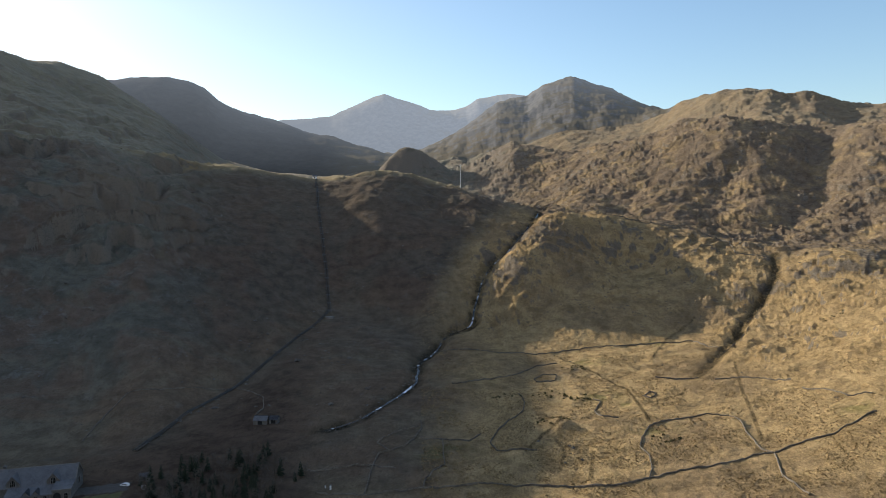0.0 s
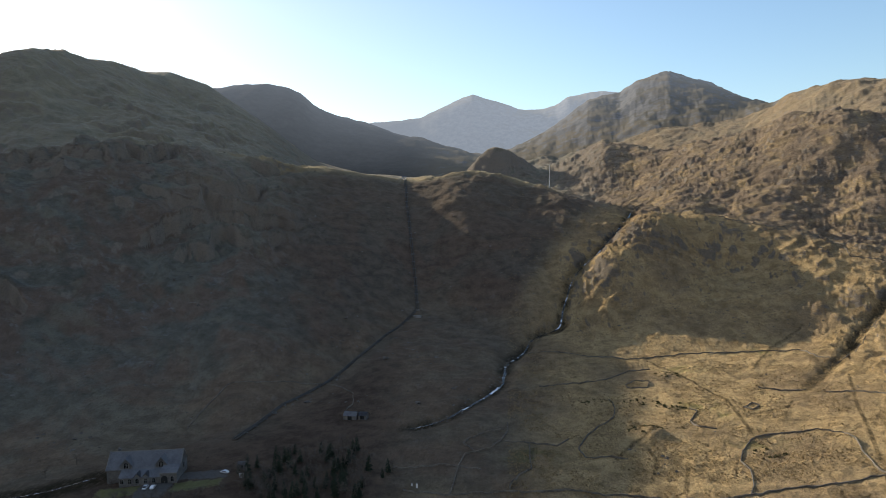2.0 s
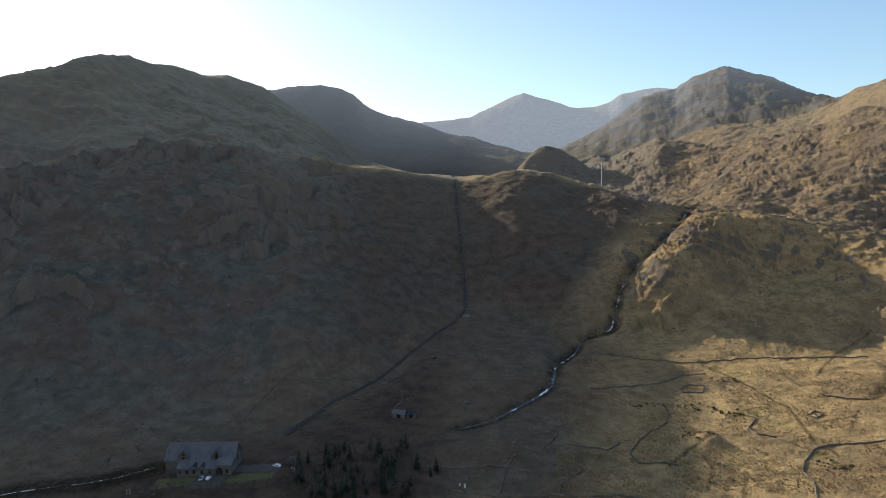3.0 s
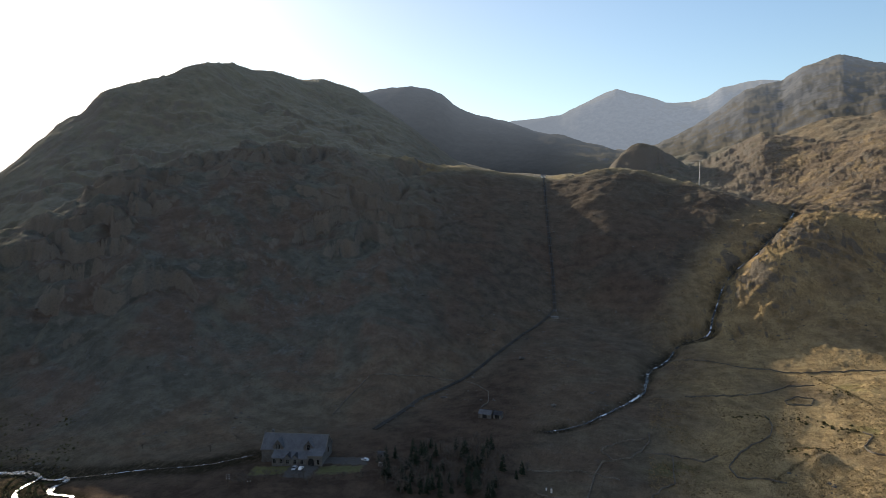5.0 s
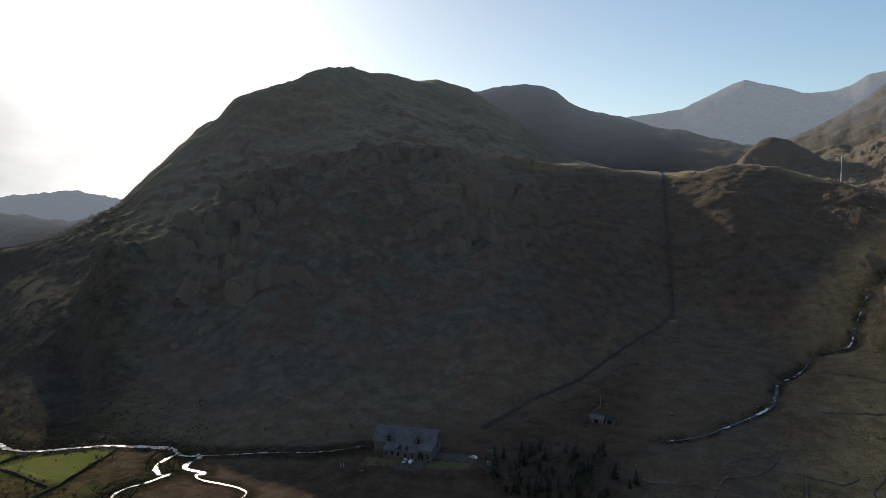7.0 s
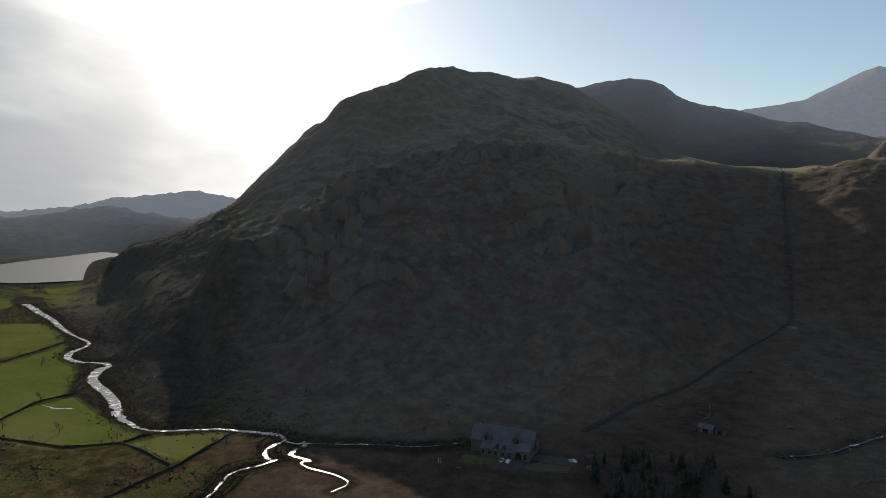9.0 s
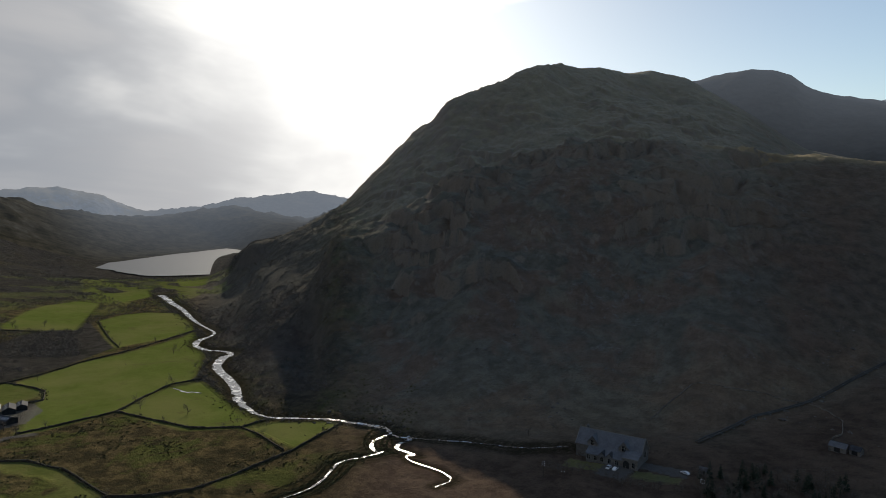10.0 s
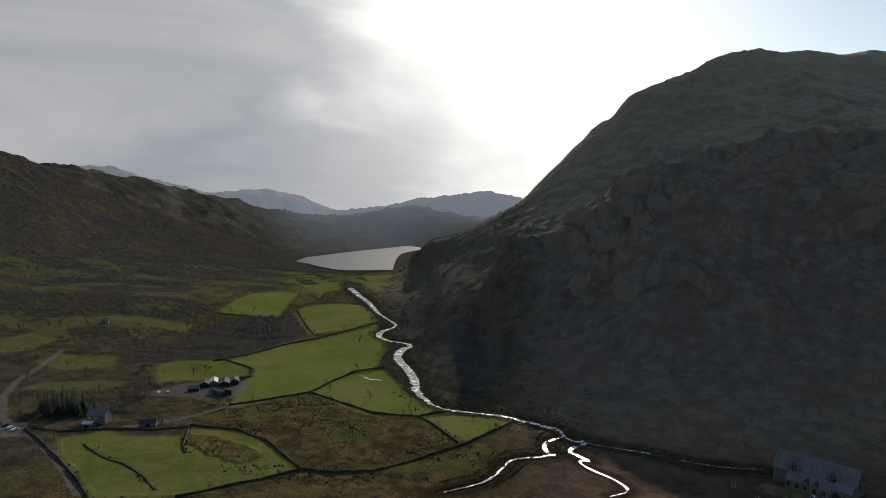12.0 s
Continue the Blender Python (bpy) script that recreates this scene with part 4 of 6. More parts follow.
# wet green flushes in the tawny pasture
for x, y, wide in ((103, 400, 9), (108, 474, 10), (116, 342, 8), (2, 322, 9), (111, 383, 6), (210, 318, 8), (175, 520, 9)):
    spot = np.exp(-((gx - x) ** 2 / 2.2 + (gy - y) ** 2) / wide ** 2)
    green = np.maximum(green, 0.5 * spot * step(fractal(gx, gy, 9, 3, 411), -0.35, 0.25))
valley = step(g_az, 60, 68) * (1 - step(zone, 7.6, 8.4))
green = np.maximum(green, 0.35 * step(g_az, 69, 73) * valley * (fractal(gx, gy, 90, 4, 61) > 0.12) * (zone > 2.2) * (zone < 4.6))
green = np.maximum(green, 0.75 * step(g_az, 66, 68) * (1 - step(g_az, 77, 79)) * step(g_r, 1050, 1120) * (1 - step(g_r, 1540, 1580)) * step(fractal(gx * 0.6, gy * 1.4, 70, 3, 66), 0.0, 0.06))
# heather and bracken darkened on the shaded face to deepen its shade, woods and rough pasture in the valley, tawny
# grass on the sunny side
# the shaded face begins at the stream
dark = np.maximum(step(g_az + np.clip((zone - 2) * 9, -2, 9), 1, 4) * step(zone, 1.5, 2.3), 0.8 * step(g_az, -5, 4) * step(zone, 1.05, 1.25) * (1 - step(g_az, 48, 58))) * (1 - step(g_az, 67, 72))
# grey heather on the far side of the near hills, greyed in place of haze
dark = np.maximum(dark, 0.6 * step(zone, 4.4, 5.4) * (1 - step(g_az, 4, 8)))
wood = np.maximum(valley * step(zone, 2.7, 3.6), step(g_az, 80, 88) * step(zone, 2.3, 3.0)) * (0.88 + 0.12 * step(fractal(gx, gy, 120, 4, 62), -0.25, 0.1)) * (green < 0.5) * step(g_az, 67, 73)
flank = step(g_az, 57, 61) * (1 - step(g_az, 69, 71)) * step(zone, 2.0, 2.3) * (1 - step(zone, 5.4, 5.9))
wood = np.maximum(wood, 0.9 * step(g_az, 60, 62) * (1 - step(g_az, 72, 76)) * step(g_r, 1200, 1350) * (green < 0.5))
wood = np.maximum(wood, flank * 0.65)
wood = np.maximum(wood, 0.75 * beside(RIVER_LINE[:17], 10, 22) * (green < 0.3))
# scrub at the hill's foot and along the lane
wood = np.maximum(wood, 0.7 * step(g_az, 56, 61) * (1 - step(g_az, 70, 72)) * step(g_r, 400, 470) * (green < 0.3))
wood = np.maximum(wood, 0.85 * step(g_az, 81, 87) * step(g_r, 430, 520) * step(fractal(gx, gy, 110, 4, 63), -0.45, 0.1) * (green < 0.7))
wood = wood * (1 - 0.3 * step(fractal(gx + gy * 0.4, gy * 1.6, 130, 4, 64), 0.12, 0.35) * step(g_r, 520, 700) * step(g_az, 78, 84))
wood = np.maximum(wood, 0.55 * step(g_az, 83, 89) * step(g_r, 300, 380) * (green < 0.4))
wood[within(gx, gy, WOOD_PLOT)] = 0.95
rough_grass = step(g_az, 52, 62) * (1 - flank) * (1 - step(zone, 4.6, 5.4) * (1 - step(g_az, 72, 78)))
# wet banks of the waters; the gully's dark strip is shade put into the colour
wet = np.maximum.reduce([beside(RIVER_LINE, 5, 9), beside(BROOK_LINE, 4, 12), beside(BROOK2_LINE, 2, 5), beside(STREAM_LINE, 2.0, 6.0) * (0.4 + 0.6 * step(fractal(gx, gy, 22, 3, 91), -0.2, 0.25)), 0.8 * beside(GULLY_LINE, 2.5, 4.0)])
# sheep paths worn into the pasture
for path in ([(89.6, 497.4), (110.5, 446.1), (120.8, 412.2), (119.3, 383.1), (117.1, 354.9)],
             [(126.6, 384.3), (148.6, 392.5), (154.5, 401.6)],
             [(207.4, 448), (184.1, 387.7), (172.3, 350.2), (158.9, 310.7)],
             [(55.1, 295.7), (61.8, 316.9), (60.5, 333.4)],
             [(42.1, 319.7), (54.1, 341), (73.4, 360.5)],
             [(76.2, 317), (67.5, 284.5)],
             [(222.8, 559.2), (188.1, 530.7), (155.2, 472.7)]):
    wet = np.maximum(wet, 0.75 * beside(path, 0.5, 1.0))
bare = np.maximum(beside(ROAD_LINE, 2.0, 0.6), beside(TRACK_LINE, 2.0, 0.8))
# sheep track along the brow, and the farm's yard
HILL_PATH = [(141, 792), (190, 768), (238, 752), (265, 722), (300, 669), (328, 640), (366, 616), (408, 588)]
bare = np.maximum(bare, 0.6 * beside(HILL_PATH, 1.0, 1.2))
bare[within(gx, gy, [(-516, 42), (-496, 16), (-484, 16), (-472, 38), (-455, 50), (-462, 70), (-488, 84), (-514, 82)])] = 0.8
bare[within(gx, gy, [(-438, -66), (-410, -66), (-412, -48), (-438, -50)])] = 1.0
bare[within(gx, gy, [(-184, 278), (-181, 264), (-168, 267), (-170, 284), (-147, 289), (-149, 298), (-171, 293)])] = 1.0
# upper slopes whose grass is lightened to stand in for haze
hazed_high_turf = dark * np.maximum(step(zone, 2.65, 3.5) * step(g_az, 18, 26), 0.5 * step(gz, 60, 190) * (1 - step(g_az, 26, 34)))
# strip behind the brow that is coloured as if sunlit
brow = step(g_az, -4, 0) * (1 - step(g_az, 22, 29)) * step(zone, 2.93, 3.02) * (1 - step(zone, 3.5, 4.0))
# near flats and lower slopes whose shade is deepened by colour
shaded_heath = step(g_az, 6, 16) * (1 - step(g_az, 64, 70)) * (1 - step(zone, 1.7, 2.25)) * (1 - np.clip(green * 2, 0, 1))
shaded_heath = np.maximum(shaded_heath, 0.6 * dark * (1 - step(g_az, 17, 27)) * (1 - step(zone, 2.9, 3.05)))
# the rock mark on the far knolls also greys them in place of haze
marks = {"shaded_heath": shaded_heath, "brow": brow, "turf": hazed_high_turf, "green": green, "bracken": dark, "rust": (1 - step(g_az, -6, 0)) * step(zone + 0.3 * step(-g_az, 19, 27), 2.9, 3.4) * (1 - 0.7 * step(zone, 5.5, 6.2)), "wood": wood, "marsh": rough_grass, "wet": wet, "bare": bare,
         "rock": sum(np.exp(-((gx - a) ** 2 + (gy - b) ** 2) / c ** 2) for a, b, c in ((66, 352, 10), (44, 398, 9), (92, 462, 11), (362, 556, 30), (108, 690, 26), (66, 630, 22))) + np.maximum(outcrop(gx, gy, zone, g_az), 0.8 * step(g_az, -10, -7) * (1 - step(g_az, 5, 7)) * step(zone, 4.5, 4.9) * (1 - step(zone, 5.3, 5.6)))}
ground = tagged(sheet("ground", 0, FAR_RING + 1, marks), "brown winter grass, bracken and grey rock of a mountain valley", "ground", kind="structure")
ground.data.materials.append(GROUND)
# the backdrop's glow grows with distance to paint in haze
far_hills = tagged(sheet("backdrop", FAR_RING, NR, {"haze_glow": step(g_r, 1700, 4400) * (1 - 0.75 * step(g_az, 76, 82) * (1 - step(zone, 7.0, 7.6))), "wood": wood, "bracken": step(g_az, 6, 12) * (1 - step(g_az, 58, 66))}), "hazy blue-grey mountain ridges far off", "mountains", kind="structure")
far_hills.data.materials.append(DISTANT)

# ---- mesh helpers ----
def link_mesh(name, bm, mat, smooth=False):
    me = bpy.data.meshes.new(name)
    bm.normal_update()
    bm.to_mesh(me)
    bm.free()
    for m in (mat if isinstance(mat, (list, tuple)) else [mat]):
        me.materials.append(m)
    if smooth:
        me.polygons.foreach_set("use_smooth", np.ones(len(me.polygons), bool))
    return new(name, me)


def part(name, bm, mat, parent, label="", smooth=False):
    ob = link_mesh(name, bm, mat, smooth)
    ob.parent = parent
    if label:
        ob["label"] = label
    return ob


def thing(name, m, label, category, group=""):
    ob = tagged(new(name), label, category, group)
    ob.matrix_world = m
    return ob


def box(bm, x0, x1, y0, y1, z0, z1):
    v = [bm.verts.new((x, y, z)) for z in (z0, z1) for x, y in ((x0, y0), (x1, y0), (x1, y1), (x0, y1))]
    for f in ((3, 2, 1, 0), (4, 5, 6, 7), (0, 1, 5, 4), (1, 2, 6, 5), (2, 3, 7, 6), (3, 0, 4, 7)):
        bm.faces.new([v[k] for k in f])
    return bm


def boxes(*dims):
    bm = bmesh.new()
    for d in dims:
        box(bm, *d)
    return bm


def extrude_profile(profile, axis, a, b):
    """A closed profile (list of (u, z)) swept from a to b along x or y."""
    bm = bmesh.new()
    put = (lambda u, z, w: (w, u, z)) if axis == "x" else (lambda u, z, w: (u, w, z))
    ends = [[bm.verts.new(put(u, z, w)) for u, z in profile] for w in (a, b)]
    n = len(profile)
    for k in range(n):
        bm.faces.new((ends[0][k], ends[0][(k + 1) % n], ends[1][(k + 1) % n], ends[1][k]))
    bm.faces.new(ends[0][::-1])
    bm.faces.new(ends[1])
    bmesh.ops.recalc_face_normals(bm, faces=bm.faces)
    return bm


def tube(bm, points, radius, sides=10, cap=True):
    """A round bar along points; radius a number or one for each point."""
    radii = radius if isinstance(radius, (list, tuple)) else [radius] * len(points)
    rings = []
    for k, p in enumerate(points):
        p = Vector(p)
        way = (Vector(points[min(k + 1, len(points) - 1)]) - Vector(points[max(k - 1, 0)])).normalized()
        side = way.cross(Vector((0, 0, 1))) if abs(way.z) < 0.95 else way.cross(Vector((1, 0, 0)))
        side.normalize()
        up = side.cross(way)
        rings.append([bm.verts.new(p + radii[k] * (math.cos(a) * side + math.sin(a) * up)) for a in (2 * math.pi * j / sides for j in range(sides))])
    for r0, r1 in zip(rings, rings[1:]):
        for j in range(sides):
            bm.faces.new((r0[j], r0[(j + 1) % sides], r1[(j + 1) % sides], r1[j]))
    if cap:
        bm.faces.new(rings[0][::-1])
        bm.faces.new(rings[-1])
    return bm


def resample(line, gap):
    pts = np.array([p[:2] for p in line], float)
    along = np.concatenate([[0], np.cumsum(np.hypot(*np.diff(pts, axis=0).T))])
    s = np.linspace(0, along[-1], max(2, int(along[-1] / gap) + 1))
    return np.stack([np.interp(s, along, pts[:, k]) for k in (0, 1)], 1), s


def rounded(line, times=2):
    for _ in range(times):
        out = [line[0]]
        for a, b in zip(line, line[1:]):
            out += [(0.75 * a[0] + 0.25 * b[0], 0.75 * a[1] + 0.25 * b[1]), (0.25 * a[0] + 0.75 * b[0], 0.25 * a[1] + 0.75 * b[1])]
        line = out + [line[-1]]
    return line


def polar(az, r):
    return (-math.sin(radians(az)) * r, math.cos(radians(az)) * r)


# ---- water ----
def water_sheet(name, outline, z, mat):
    bm = bmesh.new()
    shore, s = resample(list(outline) + [outline[0]], 14.0)
    outline = [(x + 16 * grain(np.array([v]), np.array([0.3]), 60.0, 5)[0], y + 10 * grain(np.array([v]), np.array([0.7]), 45.0, 6)[0]) for (x, y), v in zip(shore[:-1], s)]
    bm.faces.new([bm.verts.new((x, y, z)) for x, y in outline])
    bmesh.ops.recalc_face_normals(bm, faces=bm.faces)
    if bm.faces and list(bm.faces)[0].normal.z < 0:
        bmesh.ops.reverse_faces(bm, faces=bm.faces)
    return link_mesh(name, bm, mat)


def water_ribbon(name, line, width, mat, seed, level=True, lift=0.1, smooth=2):
    """A stream along a line of the plan, of uneven width, lying in its bed."""
    pts, s = resample(rounded(line, smooth), 1.6)
    rnd = np.random.RandomState(seed)
    n = len(pts)
    way = np.gradient(pts, axis=0)
    way /= np.linalg.norm(way, axis=1)[:, None] + 1e-9
    side = np.stack([-way[:, 1], way[:, 0]], 1)
    stations = np.linspace(0, s[-1], len(width))
    if len(width) == len(line):
        legs = np.concatenate([[0], np.cumsum([math.dist(a, b) for a, b in zip(line, line[1:])])])
        stations = legs / legs[-1] * s[-1]
    wid = np.interp(s, stations, width)
    z = land(pts[:, 0], pts[:, 1])
    if level:
        k = np.ones(15) / 15
        z = np.convolve(np.pad(z, 7, "edge"), k, "valid")
    z = z + lift
    left = wid * (0.5 + 0.60 * grain(s, s * 0 + seed, 15.0, seed) + 0.40 * grain(s, s * 0, 4.5, seed + 1))
    right = wid * (0.5 + 0.60 * grain(s, s * 0 + seed, 13.0, seed + 2) + 0.40 * grain(s, s * 0, 4.0, seed + 3))
    bm = bmesh.new()
    rows = []
    for k in range(n):
        a, b = pts[k] + side[k] * max(left[k], 0.15), pts[k] - side[k] * max(right[k], 0.15)
        rows.append((bm.verts.new((*a, z[k])), bm.verts.new((*b, z[k]))))
    for (a, b), (c, d) in zip(rows, rows[1:]):
        bm.faces.new((b, d, c, a))
    return link_mesh(name, bm, mat, True)


lake = tagged(water_sheet("lake", [polar(*p) for p in ((60, 1700), (64.5, 1640), (66.2, 1610), (67.5, 1602), (68.7, 1604), (71.2, 1595), (73.2, 1617), (74.5, 1683), (75.7, 1789), (76.7, 1869), (77.5, 1950),
              (76.2, 2030), (73.8, 2174), (71.3, 2330), (69.3, 2449), (67.3, 2587), (65.3, 2700), (60, 2700))], -27.0, LAKE), "pale grey lake at the valley's end", "lake", kind="structure")
RIVER_WIDTHS = (9, 10, 9, 7, 4, 3, 3, 5, 8, 9, 5, 3.5, 5, 8, 12, 17, 13, 11, 10, 6.5, 4.0, 2.6, 2.4, 2.4, 2.6, 3.8, 4.2, 3.4, 2.4, 1.4, 1.2, 1.0, 1.0, 0.9, 0.8)
river = tagged(water_ribbon("river", RIVER_LINE, RIVER_WIDTHS, RIVER, 11, lift=0.3, smooth=1), "bright winding river through the pastures", "river", kind="structure")
brook = tagged(water_ribbon("brook", BROOK_LINE, (1.0, 1.3, 2.4, 3.0, 2.4, 1.8, 1.5, 1.0, 0.9, 0.9, 1.6, 2.0, 1.5, 0.8, 0.6), RIVER, 12, lift=0.5, smooth=1), "side channel glinting in the sun", "brook", kind="structure")
tagged(water_ribbon("brook", BROOK2_LINE, (0.8, 1.2, 2.0, 2.6, 3.2, 2.2, 2.0, 1.2, 0.8, 0.7, 0.7, 0.7, 0.6, 0.6), RIVER, 13, lift=0.5, smooth=1), "narrow channel glinting in the sun", "brook", kind="structure")
tagged(water_ribbon("pool", [(-295.5, 239.5), (-292, 237.5), (-287.5, 234.5)], (1.2, 3.0, 1.4), RIVER, 16, lift=0.5), "small pool flashing in the sun", "pool", kind="structure")
tagged(water_ribbon("ditch", DRAIN_LINE, (1.2, 1.6, 1.0), RIVER, 14), "wet ditch in a green field", "ditch", kind="structure")
tagged(water_ribbon("stream", STREAM_LINE, (0.9, 0.9, 1.1, 1.5, 1.2, 1.5, 1.0, 1.0, 1.4, 1.2, 2.0, 2.0, 1.2, 0.8), FOAM, 15, lift=0.5), "mountain stream falling white over dark rocks", "stream", kind="structure")


# ---- dry stone walls ----
def dry_wall(line, height, base, label, seed, name="dry_stone_wall", mat=DRYSTONE):
    pts, s = resample(line, 1.1)
    rnd = np.random.RandomState(seed)
    n = len(pts)
    way = np.gradient(pts, axis=0)
    way /= np.linalg.norm(way, axis=1)[:, None] + 1e-9
    side = np.stack([-way[:, 1], way[:, 0]], 1)
    pts = pts + side * (0.5 * grain(s, s * 0 + seed, 14.0, seed))[:, None]
    z = land(pts[:, 0], pts[:, 1])
    # tumbled here and there
    high = height * np.clip(1.0 + 0.7 * grain(s, s * 0 + 3.7, 17.0, seed + 5) + 0.16 * rnd.uniform(-1, 1, n), 0.35, 1.3)
    bm = bmesh.new()
    rows = []
    for k in range(n):
        half, j = base / 2, rnd.uniform(-0.12, 0.12, 8)
        row = [(half + j[0], -0.6), (half * 0.92 + j[1], 0.55 * high[k]), (half * 0.6 + j[2], high[k] + j[3] * 0.6), (-half * 0.6 + j[4], high[k] + j[5] * 0.6), (-half * 0.92 + j[6], 0.55 * high[k]), (-half + j[7], -0.6)]
        rows.append([bm.verts.new((*(pts[k] + side[k] * u), z[k] + h)) for u, h in row])
    for a, b in zip(rows, rows[1:]):
        for k in range(5):
            bm.faces.new((a[k], a[k + 1], b[k + 1], b[k]))
    bm.faces.new(rows[0])
    bm.faces.new(rows[-1][::-1])
    bmesh.ops.recalc_face_normals(bm, faces=bm.faces)
    ob = link_mesh(name, bm, mat)
    return tagged(ob, label, "wall")


for k, line in enumerate(FIELD_WALLS):
    ring = k in (15, 16)
    ob = dry_wall(line, 0.78, 0.55, "low ruined ring of grey field stones" if ring else "grey dry stone wall across tawny hill grass", 100 + k, "stone_fold" if ring else "dry_stone_wall")
    tagged(ob, group="walls of the hill pastures")
for k, line in enumerate(HILL_WALLS):
    tagged(dry_wall(line, 0.75, 0.5, "grey dry stone wall climbing a bracken slope", 200 + k), group="walls of the hill pastures")
for k, line in enumerate(VALLEY_WALLS):
    tagged(dry_wall(line, 0.5 if k == 10 else 1.1, 1.1 if k == 10 else 0.7, "tumbled line of field stones in green pasture" if k == 10 else "dark dry stone wall between valley fields", 300 + k, mat=DARK_STONE), group="walls of the valley fields")


# ---- power station ----
def arched_window(parent, x, y, z, wide, high, mullions=1):
    """A round-headed window in a front wall at y, facing -y: surround, pane and bars."""
    bm = bmesh.new()
    steps = 8
    def outline(w, h0, h1):
        return [(-w, h0), (w, h0)] + [(w * math.cos(a), h1 + w * math.sin(a)) for a in (math.pi * j / steps for j in range(steps + 1))]
    outer, inner = outline(wide / 2 + 0.25, -0.2, high - wide / 2), outline(wide / 2, 0, high - wide / 2)
    f = [[bm.verts.new((x + u, y - d, z + h)) for u, h in ring] for ring, d in ((outer, 0.12), (inner, 0.12), (inner, -0.15), (outer, -0.1))]
    n = len(outer)
    for a, b in ((0, 1), (1, 2), (3, 0)):
        for k in range(n):
            bm.faces.new((f[a][k], f[a][(k + 1) % n], f[b][(k + 1) % n], f[b][k]))
    window = part("window", bm, DRESSED, parent, "round-headed window with pale stone surround")
    bm = bmesh.new()
    bm.faces.new([bm.verts.new((x + u, y - 0.02, z + h)) for u, h in inner])
    part("pane", bm, DARK_GLASS, window)
    bm = bmesh.new()
    for k in range(mullions):
        u = wide * ((k + 1) / (mullions + 1) - 0.5)
        box(bm, x + u - 0.06, x + u + 0.06, y - 0.08, y - 0.03, z, z + high - 0.2)
    box(bm, x - wide / 2, x + wide / 2, y - 0.08, y - 0.03, z + high * 0.5, z + high * 0.5 + 0.1)
    part("glazing_bar", bm, CONCRETE, window)


def roof_pair(x0, x1, y0, y1, eave, ridge, thick=0.3, over=0.5):
    """Two pitched slabs with the ridge along x."""
    mid, half = (y0 + y1) / 2, (y1 - y0) / 2
    drop = (ridge - eave) / half * over
    prof = [(y0 - over, eave - drop), (mid, ridge), (y1 + over, eave - drop), (y1 + over, eave - drop + thick), (mid, ridge + thick), (y0 - over, eave - drop + thick)]
    return extrude_profile(prof, "x", x0 - over * 0.6, x1 + over * 0.6)


def gable_block(x0, x1, y0, y1, low, eave, ridge):
    mid = (y0 + y1) / 2
    return extrude_profile([(y0, low), (y1, low), (y1, eave), (mid, ridge), (y0, eave)], "x", x0, x1)


